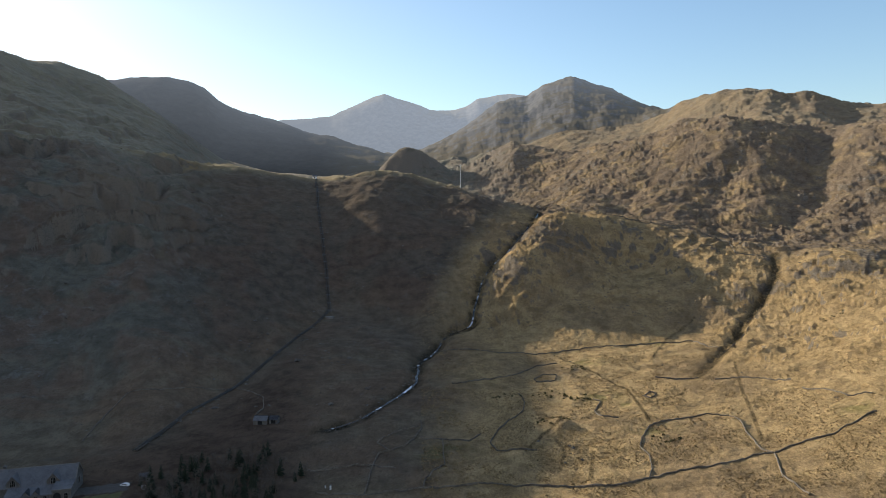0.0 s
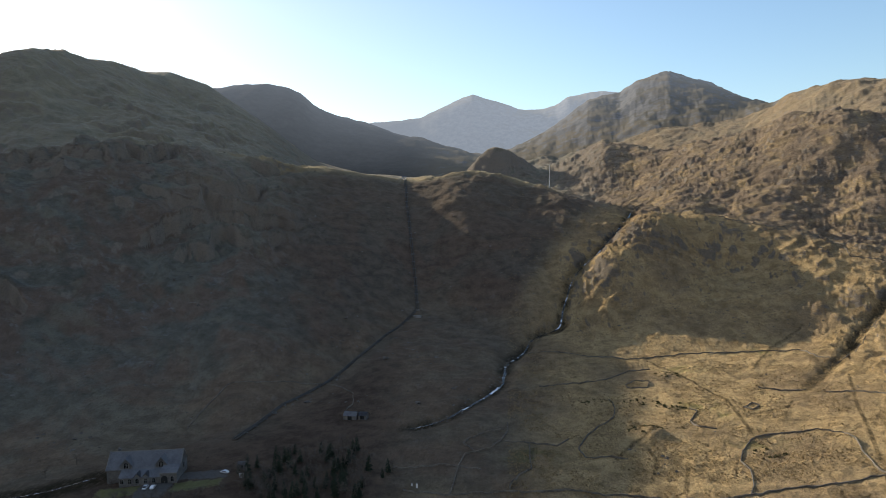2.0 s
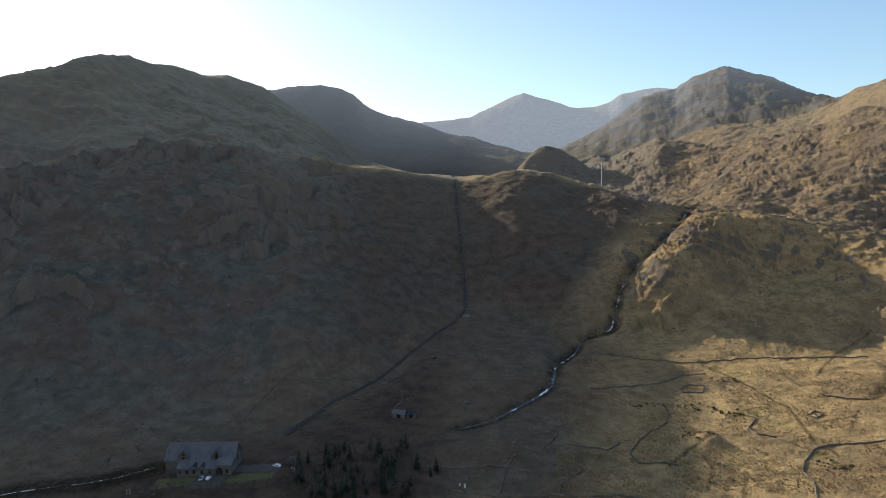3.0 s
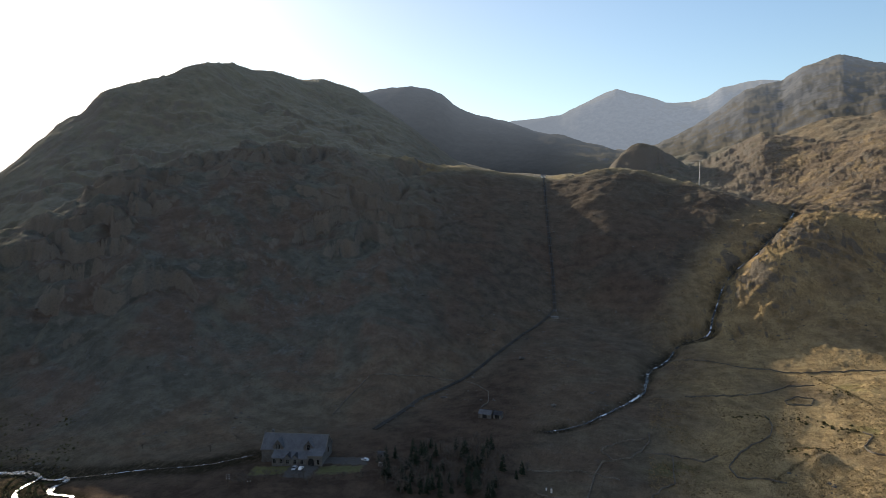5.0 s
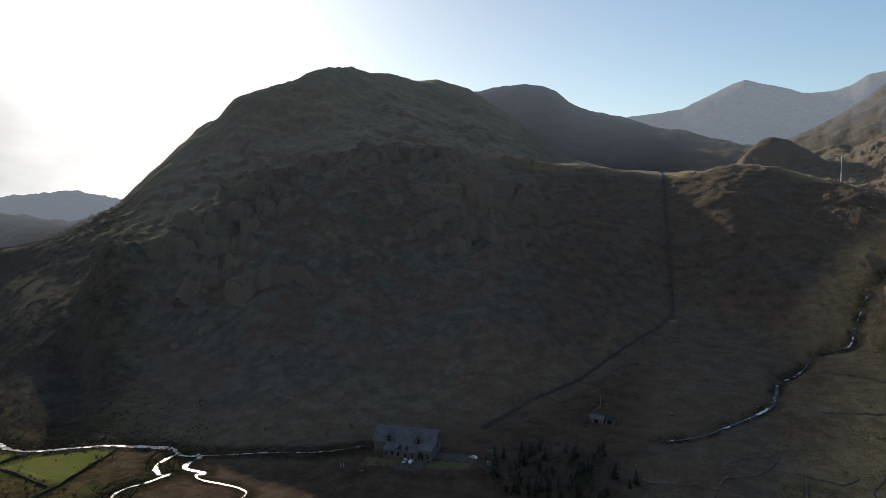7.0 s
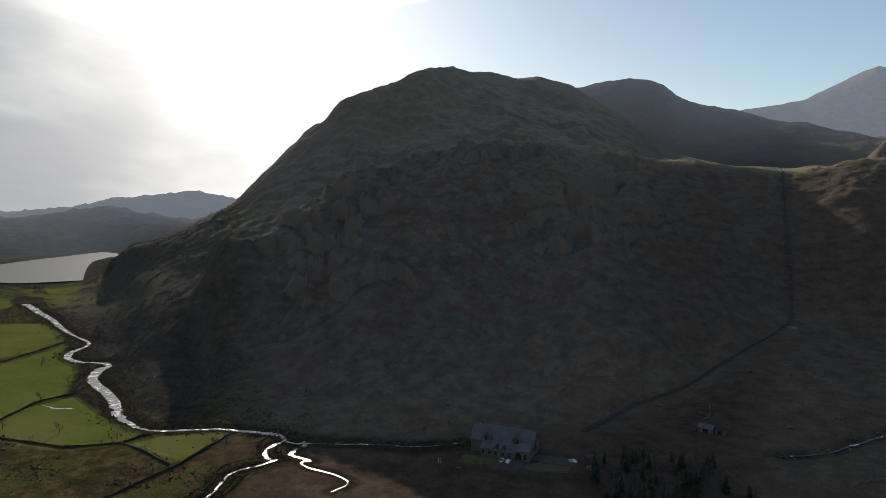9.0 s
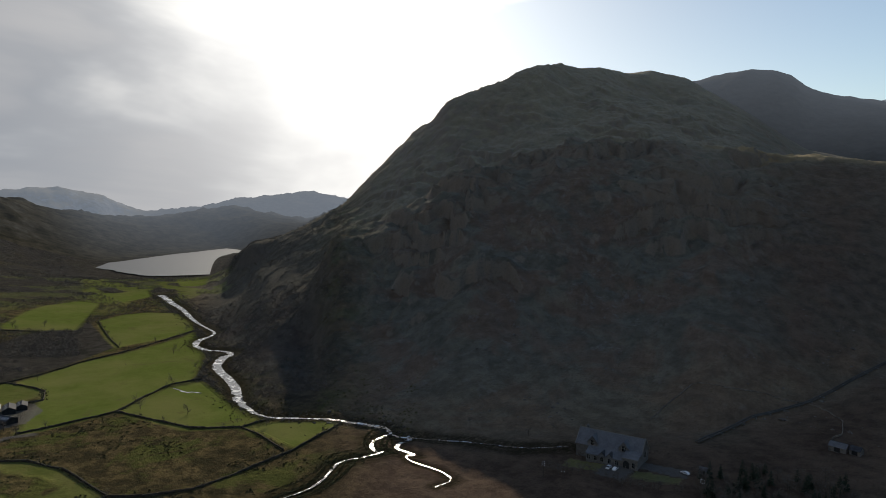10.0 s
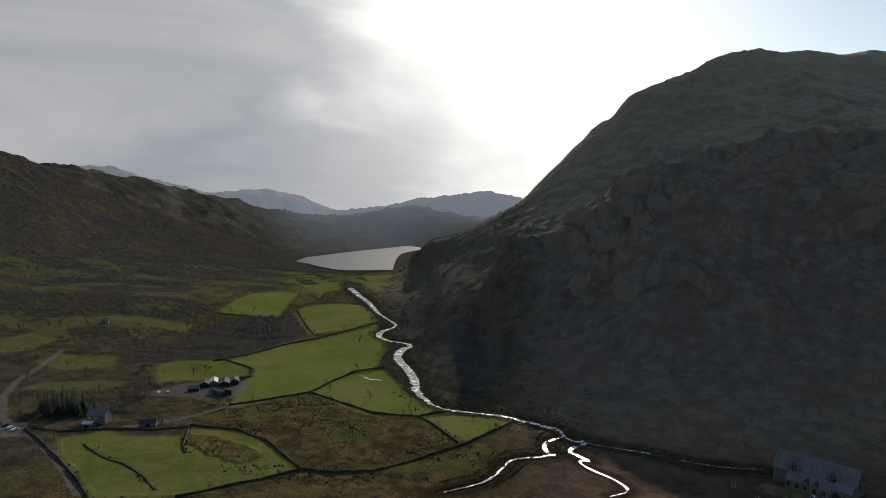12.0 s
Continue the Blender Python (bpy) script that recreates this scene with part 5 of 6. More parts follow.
def power_station(m):
    ob = thing("power_station", m, "long grey stone power station with slate roof and gabled dormers", "building")
    part("wall", gable_block(-17, 17, -6.5, 6.5, -4, 6.0, 12.1), STONEWORK, ob)
    roof = part("roof", roof_pair(-17, 17, -6.5, 6.5, 6.0, 12.1), SLATE, ob, "blue-grey slate roof")
    part("ridge_tiles", extrude_profile([(-0.25, 12.3), (0.25, 12.3), (0, 12.65)], "x", -17.3, 17.3), DRESSED, roof)
    for end in (-17.25, 17.25):
        part("coping", extrude_profile([(-7.1, 5.6), (-6.6, 5.6), (0, 12.0), (6.6, 5.6), (7.1, 5.6), (0, 12.85)], "x", end - 0.25, end + 0.25), DRESSED, roof)
    # gabled dormers over the front wall
    for x in (-8.0, 8.3):
        d = part("dormer", extrude_profile([(x - 2.6, 5.6), (x + 2.6, 5.6), (x + 2.6, 7.6), (x, 10.9), (x - 2.6, 7.6)], "y", -6.62, -0.5), STONEWORK, ob)
        part("dormer_roof", extrude_profile([(x - 3.1, 7.1), (x, 11.0), (x + 3.1, 7.1), (x + 3.1, 7.4), (x, 11.35), (x - 3.1, 7.4)], "y", -7.05, -0.4), SLATE, d, "small slate gable roof")
        arched_window(ob, x, -6.62, 6.3, 1.9, 2.9, 2)
    # low range in front, with a lean-to roof and two gablets
    part("annex_wall", extrude_profile([(-12.0, -4), (-6.5, -4), (-6.5, 5.6), (-12.0, 3.6)], "x", -9.6, 9.2), STONEWORK, ob)
    lean = part("annex_roof", extrude_profile([(-12.5, 3.45), (-6.5, 5.65), (-6.5, 5.95), (-12.5, 3.75)], "x", -9.9, 9.4), SLATE, ob, "lean-to slate roof")
    for x in (-1.2, 2.7):
        g = part("gablet", extrude_profile([(x - 1.5, 3.4), (x + 1.5, 3.4), (x, 5.5)], "y", -12.12, -8.6), DRESSED, ob)
        part("gablet_roof", extrude_profile([(x - 1.9, 3.4), (x, 5.6), (x + 1.9, 3.4), (x + 1.9, 3.65), (x, 5.9), (x - 1.9, 3.65)], "y", -12.45, -8.4), DARK_SLATE, g)
    for x in (-8.2, -4.6, -1.2, 2.7, 6.4):
        arched_window(ob, x, -12.0, 0.9, 1.5, 2.2)
    # taller wing with the great door
    part("wing_wall", extrude_profile([(-12.6, -4), (-6.5, -4), (-6.5, 7.0), (-12.6, 5.2)], "x", 9.6, 17.0), STONEWORK, ob)
    part("wing_roof", extrude_profile([(-13.0, 5.1), (-6.4, 7.05), (-6.4, 7.35), (-13.0, 5.4)], "x", 9.3, 17.3), SLATE, ob)
    part("parapet", boxes((9.2, 17.4, -13.05, -12.55, 5.0, 5.65)), DRESSED, ob, "pale stone parapet")
    arched_window(ob, 15.0, -12.6, 1.2, 1.4, 2.6)
    bm = bmesh.new()
    ring = [(-1.5, 0), (1.5, 0)] + [(1.5 * math.cos(a), 2.7 + 1.5 * math.sin(a)) for a in (math.pi * j / 8 for j in range(9))]
    v0, v1 = ([bm.verts.new((11.4 + u, y, h)) for u, h in ring] for y in (-12.72, -12.55))
    bm.faces.new(v0)
    for k in range(len(ring)):
        bm.faces.new((v0[k], v1[k], v1[(k + 1) % len(ring)], v0[(k + 1) % len(ring)]))
    door = part("door", bm, DARK_DOOR, ob, "tall dark arched double door")
    part("door_handle", boxes((11.30, 11.36, -12.82, -12.72, 1.0, 1.5), (11.44, 11.50, -12.82, -12.72, 1.0, 1.5)), STEEL, door)
    # gable end window and chimney
    bm = boxes((16.95, 17.1, -1.1, 1.1, 3.0, 6.0))
    side_win = part("window", bm, DRESSED, ob)
    part("pane", boxes((17.1, 17.12, -0.9, 0.9, 3.2, 5.8)), DARK_GLASS, side_win)
    chimney = part("chimney", boxes((-14.6, -13.4, 2.0, 3.2, 8.5, 12.8), (-14.75, -13.25, 1.85, 3.35, 12.8, 13.05)), STONEWORK, ob)
    part("chimney_pot", tube(bmesh.new(), [(-14, 2.6, 13.05), (-14, 2.6, 13.7)], 0.22, 8), DRESSED, chimney)
    return ob


PS_Z = max(land_at(-188, 289), land_at(-185, 278)) + 0.2
power_station(pose(-188, 289, PS_Z, 0, 0, 15))


def parked_car(m, paint, label):
    ob = thing("parked_car", m, label, "car", "parked cars")
    prof = [(-2.15, 0.35), (2.1, 0.35), (2.15, 0.75), (1.25, 0.92), (0.6, 1.42), (-1.2, 1.45), (-1.95, 0.98), (-2.15, 0.9)]
    bm = extrude_profile(prof, "x", -0.85, 0.85)
    bmesh.ops.bevel(bm, geom=bm.edges[:], offset=0.06, segments=1, affect="EDGES")
    body = part("body", bm, paint, ob)
    glass = extrude_profile([(1.15, 0.96), (0.58, 1.36), (-1.15, 1.38), (-1.75, 1.0)], "x", -0.87, 0.87)
    part("side_glass", glass, DARK_GLASS, body)
    part("windscreen", extrude_profile([(1.24, 0.95), (0.62, 1.40), (0.66, 1.42), (1.28, 0.96)], "x", -0.7, 0.7), DARK_GLASS, body)
    for x in (-0.62, 0.62):
        part("headlight", boxes((x - 0.16, x + 0.16, 2.12, 2.18, 0.6, 0.74)), WHITE, ob)
    for x in (-0.8, 0.8):
        for y in (-1.3, 1.3):
            bm = bmesh.new()
            tube(bm, [(x - 0.1, y, 0.33), (x + 0.1, y, 0.33)], 0.33, 12)
            wheel = part("wheel", bm, RUBBER, ob)
            part("rim", tube(bmesh.new(), [(x - 0.11, y, 0.33), (x + 0.11, y, 0.33)], 0.2, 10), STEEL, wheel)
    return ob


def on_land(x, y, turn=0, lift=0.0):
    return pose(x, y, land_at(x, y) + lift, 0, 0, turn)


parked_car(on_land(-179.5, 273.5, 190), SILVER, "silver car parked on the power station drive")
parked_car(on_land(-176.3, 274.5, 12), WHITE_CAR, "white car parked on the power station drive")
parked_car(on_land(-150, 293.5, 80), WHITE_CAR, "white car parked in the gravel yard")
parked_car(on_land(-423, -54, 40), WHITE_CAR, "white car parked in the farm lay-by")
parked_car(on_land(-428, -57, 60), SILVER, "silver car parked in the farm lay-by")
parked_car(on_land(-433, -60, 50), DARK_CAR, "dark blue car parked in the farm lay-by")

parked_car(on_land(-490, 21, 75), WHITE_CAR, "white car parked at the end of the farm yard")
parked_car(on_land(-489, 27, 80), SILVER, "silver car parked at the end of the farm yard")

# a cabinet and a hut beside the drive
bm = boxes((-0.9, 0.9, -0.5, 0.5, -0.5, 1.9))
bmesh.ops.bevel(bm, geom=bm.edges[:], offset=0.05, segments=1, affect="EDGES")
cabinet = thing("equipment_cabinet", on_land(-139, 289, 20), "pale equipment cabinet beside the yard", "cabinet")
part("body", bm, WHITE, cabinet)
part("door", boxes((-0.8, 0.8, -0.55, -0.5, 0.2, 1.7)), CONCRETE, cabinet)
hut = thing("stone_hut", on_land(-143.5, 300, 15), "small stone hut by the yard", "hut")
part("wall", gable_block(-2.2, 2.2, -1.6, 1.6, -1, 2.0, 3.1), STONEWORK, hut)
part("roof", roof_pair(-2.2, 2.2, -1.6, 1.6, 2.0, 3.1, 0.15, 0.25), SLATE, hut)
part("door", boxes((-0.5, 0.4, -1.68, -1.58, 0, 1.8)), DARK_DOOR, hut)


def boundary_rail(line, label):
    pts, _ = resample(line, 2.4)
    z = land(pts[:, 0], pts[:, 1])
    ob = thing("post_and_rail_fence", pose(*pts[0], z[0]), label, "fence")
    for k, p in enumerate(pts):
        part("post", boxes((p[0] - pts[0][0] - 0.07, p[0] - pts[0][0] + 0.07, p[1] - pts[0][1] - 0.07, p[1] - pts[0][1] + 0.07, z[k] - z[0] - 0.4, z[k] - z[0] + 1.2)), BARK, ob)
    for h in (0.55, 1.05):
        part("rail", tube(bmesh.new(), [(p[0] - pts[0][0], p[1] - pts[0][1], z[k] - z[0] + h) for k, p in enumerate(pts)], 0.06, 4), BARK, ob)


boundary_rail([(-168, 271), (-158, 274), (-146, 278)], "dark wooden fence along the lawn")

# ---- pipeline up the hill ----
pipe_pts, pipe_s = resample(PIPE_LINE, 6.0)
way = np.gradient(pipe_pts, axis=0)
way /= np.linalg.norm(way, axis=1)[:, None]
pipe_side = np.stack([-way[:, 1], way[:, 0]], 1)
raw = land(pipe_pts[:, 0], pipe_pts[:, 1])
pipe_z = np.convolve(np.pad(raw, 3, "edge"), np.ones(7) / 7, "valid")
pipe_z = np.maximum(pipe_z, raw) + 0.7
pipeline = thing("pipeline", pose(*pipe_pts[0], raw[0]), "twin dark steel water pipes running down the hillside", "pipeline")
origin = Vector((*pipe_pts[0], raw[0]))
for shift in (-0.9, 0.9):
    bm = bmesh.new()
    tube(bm, [Vector((*(pipe_pts[k] + pipe_side[k] * shift), pipe_z[k])) - origin for k in range(len(pipe_pts))], 0.42, 10)
    part("pipe", bm, PIPE, pipeline, smooth=True)
for k in range(1, len(pipe_pts) - 1, 2):
    c = Vector((*pipe_pts[k], pipe_z[k])) - origin
    bm = boxes((-1.9, 1.9, -0.35, 0.35, -3.2, -0.3))
    bmesh.ops.rotate(bm, verts=bm.verts, matrix=Matrix.Rotation(math.atan2(pipe_side[k][1], pipe_side[k][0]), 3, "Z"))
    bmesh.ops.translate(bm, verts=bm.verts, vec=c)
    part("saddle", bm, CONCRETE, pipeline)
bend = Vector((-104.4, 582.5, land_at(-104.4, 582.5)))
anchor = thing("anchor_block", pose(*bend, 0, 0, -10), "grey concrete anchor block at the bend of the pipeline", "block")
bm = boxes((-3.5, 3.5, -2.5, 2.5, -1.5, 1.5))
bmesh.ops.bevel(bm, geom=bm.edges[:], offset=0.2, segments=1, affect="EDGES")
part("body", bm, CONCRETE, anchor)
top = (PIPE_LINE[0][0] - 2, PIPE_LINE[0][1] + 6)
valve = thing("valve_house", on_land(*top, 8), "small white valve house where the pipeline tops the hill", "hut")
part("wall", gable_block(-3, 3, -2.2, 2.2, -2, 2.8, 4.2), WHITE, valve)
part("roof", roof_pair(-3, 3, -2.2, 2.2, 2.8, 4.2, 0.2, 0.3), SLATE, valve)
part("door", boxes((-0.6, 0.6, -2.3, -2.18, 0, 2.1)), DARK_DOOR, valve)

# ---- pole on the brow ----
pole = thing("electricity_pole", on_land(23.2, 852), "tall pale pole on the brow of the hill", "pole")
part("post", tube(bmesh.new(), [(0, 0, -2), (0, 0, 14), (0, 0, 31)], [0.75, 0.5, 0.3], 8), STEEL, pole)
part("crossarm", boxes((-2.2, 2.2, -0.15, 0.15, 30.0, 30.4)), STEEL, pole)
for x in (-2.0, 0.0, 2.0):
    part("insulator", tube(bmesh.new(), [(x, 0, 30.4), (x, 0, 31.1)], [0.16, 0.09], 6), DARK_SLATE, pole)
part("footing", boxes((-1.2, 1.2, -1.2, 1.2, -2, 0.8)), CONCRETE, pole)


# ---- poles and boxes on the flat before the power station ----
def line_pole(m, tall, arms, label):
    ob = thing("utility_pole", m, label, "pole", "poles of the power line")
    part("post", tube(bmesh.new(), [(0, 0, -1), (0, 0, tall * 0.6), (0, 0, tall)], [0.17, 0.14, 0.11], 8), BARK, ob)
    for k in range(arms):
        z = tall - 0.35 - 0.95 * k
        arm = part("crossarm", boxes((-0.75, 0.75, -0.08, 0.08, z, z + 0.14)), BARK, ob)
        for x in (-0.6, 0.6):
            part("insulator", tube(bmesh.new(), [(x, 0, z + 0.14), (x, 0, z + 0.26), (x, 0, z + 0.34), (x, 0, z + 0.5)], [0.1, 0.2, 0.2, 0.12], 8), WHITE, arm, "white porcelain insulator")
    return ob


line_pole(on_land(-197.5, 245, 39), 8.2, 3, "dark wooden pole with six white insulators")
line_pole(on_land(-184, 243, 39), 6.5, 1, "short dark pole with two white insulators")
for x, y, tall, wide in ((-51.5, 284.6, 2.0, 0.8), (-54.2, 286.5, 1.2, 0.6)):
    post = thing("marker_box", on_land(x, y, 8), "small white box standing in rough pasture", "box")
    bm = boxes((-wide / 2, wide / 2, -wide / 2, wide / 2, -0.3, tall))
    bmesh.ops.bevel(bm, geom=bm.edges[:], offset=0.04, segments=1, affect="EDGES")
    part("body", bm, WHITE, post)
    part("lid", boxes((-wide / 2 - 0.05, wide / 2 + 0.05, -wide / 2 - 0.05, wide / 2 + 0.05, tall, tall + 0.08)), CONCRETE, post)


# ---- sheds, farm and cottage ----
def shed(name, m, length, depth, eave, ridge, wall_mat, roof_mat, label, doors=1, category="shed", group="", skylights=0):
    ob = thing(name, m, label, category, group)
    part("wall", gable_block(-length / 2, length / 2, -depth / 2, depth / 2, -2.5, eave, ridge), wall_mat, ob)
    roof = part("roof", roof_pair(-length / 2, length / 2, -depth / 2, depth / 2, eave, ridge, 0.15, 0.35), roof_mat, ob)
    part("ridge_cap", extrude_profile([(-0.25, ridge + 0.1), (0.25, ridge + 0.1), (0, ridge + 0.28)], "x", -length / 2 - 0.2, length / 2 + 0.2), DARK_SLATE, roof)
    for k in range(doors):
        x = length * ((k + 0.5) / doors - 0.5)
        d = part("door", boxes((x - 1.3, x + 1.3, -depth / 2 - 0.06, -depth / 2 + 0.04, 0, min(2.6, eave - 0.3))), DARK_DOOR, ob)
        part("door_rail", boxes((x - 1.5, x + 1.5, -depth / 2 - 0.12, -depth / 2 - 0.05, min(2.6, eave - 0.3), min(2.75, eave - 0.15))), STEEL, d)
    for k in range(skylights):
        x, slope = length * ((k + 0.5) / skylights - 0.5), (ridge - eave) / (depth / 2)
        y0, y1 = -depth * 0.40, -depth * 0.14
        bm = bmesh.new()
        v = [bm.verts.new((x + u, y, eave + (y + depth / 2) * slope + 0.19)) for u, y in ((-0.6, y0), (0.6, y0), (0.6, y1), (-0.6, y1))]
        face = bm.faces.new(v)
        bmesh.ops.solidify(bm, geom=[face], thickness=0.04)
        part("skylight", bm, PALE_SHEET, roof)
    return ob


shed("sheepfold_shed", on_land(-107, 369, -3), 8.0, 5.5, 2.6, 4.4, STONEWORK, SLATE, "low stone shed with slate roof on rough pasture", 1)
shed("sheepfold_shed", on_land(-99.5, 369.5, -3), 5.0, 4.8, 2.3, 3.8, STONEWORK, DARK_SLATE, "small stone lean-to shed beside a larger one", 1)
# one barn's roof is made pale to paint in a sun glint
barns = [(-501, 52.5, -8, 11, 6.2, 2.7, 4.2, DARK_SLATE, 2), (-505, 59.4, -8, 12, 5.6, 2.8, 4.3, PALE_SHEET, 0), (-498, 66.3, -8, 13, 7.2, 3.0, 4.7, DARK_SLATE, 3),
         (-503, 74, -8, 11, 6.2, 2.7, 4.2, DARK_SLATE, 3), (-471, 60.5, 28, 13, 8.0, 2.9, 4.6, DARK_SLATE, 6), (-488, 44, 80, 7.5, 3.8, 2.2, 3.2, SLATE, 0)]
for x, y, turn, length, depth, eave, ridge, mat, sky_n in barns:
    pale = mat is PALE_SHEET
    shed("farm_barn", on_land(x, y, turn), length, depth, eave, ridge, DARK_DOOR if not pale else STONEWORK, mat,
         "farm barn with sheet roof coloured pale for a sun glint" if pale else ("long dark farm barn with rows of rooflights" if sky_n else "dark sheet-roofed farm barn"), 2, "barn", "barns of the farm", sky_n)


def cottage(m, label, roof_mat=SLATE):
    ob = thing("cottage", m, label, "house")
    part("wall", gable_block(-5.5, 5.5, -3.6, 3.6, -2.5, 5.0, 8.2), STONEWORK, ob)
    part("roof", roof_pair(-5.5, 5.5, -3.6, 3.6, 5.0, 8.2, 0.2, 0.35), roof_mat, ob)
    for x in (-5.0, 5.0):
        c = part("chimney", boxes((x - 0.5, x + 0.5, -0.6, 0.6, 6.5, 9.6), (x - 0.6, x + 0.6, -0.7, 0.7, 9.6, 9.8)), STONEWORK, ob)
        part("chimney_pot", tube(bmesh.new(), [(x, 0, 9.8), (x, 0, 10.4)], 0.18, 8), DRESSED, c)
    for x in (-3.4, 0.0, 3.4):
        for z in (0.9, 3.2):
            if x == 0.0 and z < 2:
                part("door", boxes((-0.5, 0.5, -3.68, -3.55, 0, 2.05)), DARK_DOOR, ob)
                continue
            w = part("window", boxes((x - 0.65, x + 0.65, -3.70, -3.55, z - 0.1, z + 1.25)), WHITE, ob)
            part("pane", boxes((x - 0.5, x + 0.5, -3.72, -3.69, z, z + 1.15)), DARK_GLASS, w)
    return ob


cottage(on_land(-426, -13, 62), "stone cottage with pale sunlit slate roof beside the lane", SLATE)
far_house = cottage(on_land(-775, -22, 70), "white-gabled farmhouse among trees on the far slope", SLATE)
far_house.scale = (0.62, 0.62, 0.62)
shed("outbuilding", on_land(-418, -18, 62), 6, 4, 2.4, 3.6, STONEWORK, PALE_SHEET, "small pale-roofed outbuilding beside a cottage", 1)
shed("outbuilding", on_land(-409, 13, 80), 9, 4.5, 2.6, 3.8, STONEWORK, DARK_SLATE, "low dark outbuilding against the field wall", 1)


# ---- trees ----
def twig_card(bm, c, size, rnd):
    a = Vector(rnd.normal(size=3)).normalized() * size
    b = Vector(rnd.normal(size=3)).normalized() * size * 0.35
    c = Vector(c)
    bm.faces.new([bm.verts.new(p) for p in (c - a, c + b, c + a)])
    bm.faces.new([bm.verts.new(p) for p in (c - a * 0.6 + b, c + b * 1.6 - a * 0.1, c + a * 0.5 - b)])


def bare_tree(seed, tall, label):
    rnd = np.random.RandomState(seed)
    ob = thing("bare_tree", pose(0, 0, 0), label, "tree", "bare trees of the valley")
    bm = bmesh.new()
    lean = rnd.uniform(-0.06, 0.06, 2) * tall
    trunk = [(lean[0] * f * f, lean[1] * f * f, tall * 0.75 * f - 0.5 * (f == 0)) for f in (0, 0.25, 0.5, 0.75, 1)]
    tube(bm, trunk, [tall * 0.028 * (1 - 0.8 * f) for f in (0, 0.25, 0.5, 0.75, 1)], 6)
    ends = []
    for k in range(9):
        f = rnd.uniform(0.28, 0.95)
        a, up = rnd.uniform(0, 2 * math.pi), rnd.uniform(0.25, 0.9)
        base = Vector((lean[0] * f * f, lean[1] * f * f, tall * 0.75 * f))
        ln = tall * rnd.uniform(0.22, 0.42) * (1.2 - 0.5 * f)
        mid = base + Vector((math.cos(a), math.sin(a), up)) * ln * 0.5
        tip = mid + Vector((math.cos(a + 0.3), math.sin(a + 0.3), up + 0.4)) * ln * 0.5
        tube(bm, [base, mid, tip], [tall * 0.012, tall * 0.007, tall * 0.003], 4, cap=False)
        ends += [mid, tip, tip]
    part("trunk", bm, BARK, ob)
    bm = bmesh.new()
    for e in ends:
        for _ in range(9):
            twig_card(bm, e + Vector(rnd.normal(size=3)) * tall * 0.075, tall * rnd.uniform(0.025, 0.06), rnd)
    part("crown", bm, TWIGS, ob, "leafless twig crown")
    return ob


def conifer(seed, tall, label):
    rnd = np.random.RandomState(seed)
    ob = thing("conifer", pose(0, 0, 0), label, "tree", "conifers of the valley")
    part("trunk", tube(bmesh.new(), [(0, 0, -0.6), (0, 0, tall * 0.5), (0, 0, tall * 0.96)], [tall * 0.02, tall * 0.012, 0.03], 6), BARK, ob)
    bm = bmesh.new()
    for level in np.linspace(0.12, 0.98, 17):
        reach = tall * 0.25 * (1 - level) ** 0.8 + 0.15
        for k in range(9):
            a = rnd.uniform(0, 2 * math.pi)
            out = Vector((math.cos(a), math.sin(a), -0.25))
            side = Vector((-math.sin(a), math.cos(a), 0)) * reach * 0.28
            base = Vector((0, 0, tall * level))
            r = reach * rnd.uniform(0.7, 1.15)
            bm.faces.new([bm.verts.new(p) for p in (base, base + out * r * 0.6 + side, base + out * r + Vector((0, 0, 0.1 * r)), base + out * r * 0.6 - side)])
    part("crown", bm, NEEDLES, ob, "dark green needle crown")
    return ob


def plant(base, spots, seed, low=0.75, high=1.25):
    rnd = np.random.RandomState(seed)
    first = True
    for x, y in spots:
        size = rnd.uniform(low, high)
        m = on_land(x, y, rnd.uniform(0, 360), -0.1)
        if first:
            base.matrix_world = m
            base.scale = (size,) * 3
            first = False
        else:
            copy = copy_thing(base, m)
            copy.scale = (size, size, size * rnd.uniform(0.9, 1.1))


def scatter_in(outline, count, seed, apart=0.0):
    rnd = np.random.RandomState(seed)
    xs, ys = [p[0] for p in outline], [p[1] for p in outline]
    out = []
    for _ in range(count * 40):
        if len(out) >= count:
            break
        x, y = rnd.uniform(min(xs), max(xs)), rnd.uniform(min(ys), max(ys))
        if within(np.array([x]), np.array([y]), outline)[0] and all((x - a) ** 2 + (y - b) ** 2 > apart ** 2 for a, b in out):
            out.append((x, y))
    return out


PS_GROVE = [(-146, 296), (-124, 262), (-72, 268), (-66, 300), (-96, 330), (-126, 318)]
plant(conifer(1, 9, "dark conifer beside the power station"), scatter_in(PS_GROVE, 60, 3, 2.6), 4, 0.6, 1.15)
plant(bare_tree(2, 8, "bare dark tree beside the power station"), scatter_in(PS_GROVE, 60, 5, 2.4), 6)
plant(bare_tree(20, 4.5, "low dark thorn tree along the power station drive"), scatter_in([(-206, 258), (-200, 250), (-140, 266), (-138, 276)], 26, 23, 2.4), 24)
CONIFER_BLOCK = [(-462, -52), (-446, -44), (-440, -16), (-456, -14), (-470, -34)]
plant(conifer(7, 13, "dark conifer in a farm shelter belt"), scatter_in(CONIFER_BLOCK, 26, 8, 3.0), 9)
river_side = resample(RIVER_LINE, 26)[0]
rs = np.random.RandomState(10)
river_spots = np.array([p + rs.uniform(-14, 14, 2) + rs.choice([-1, 1]) * np.array([9, -9]) for p in river_side[:45] for _ in (0, 1)])
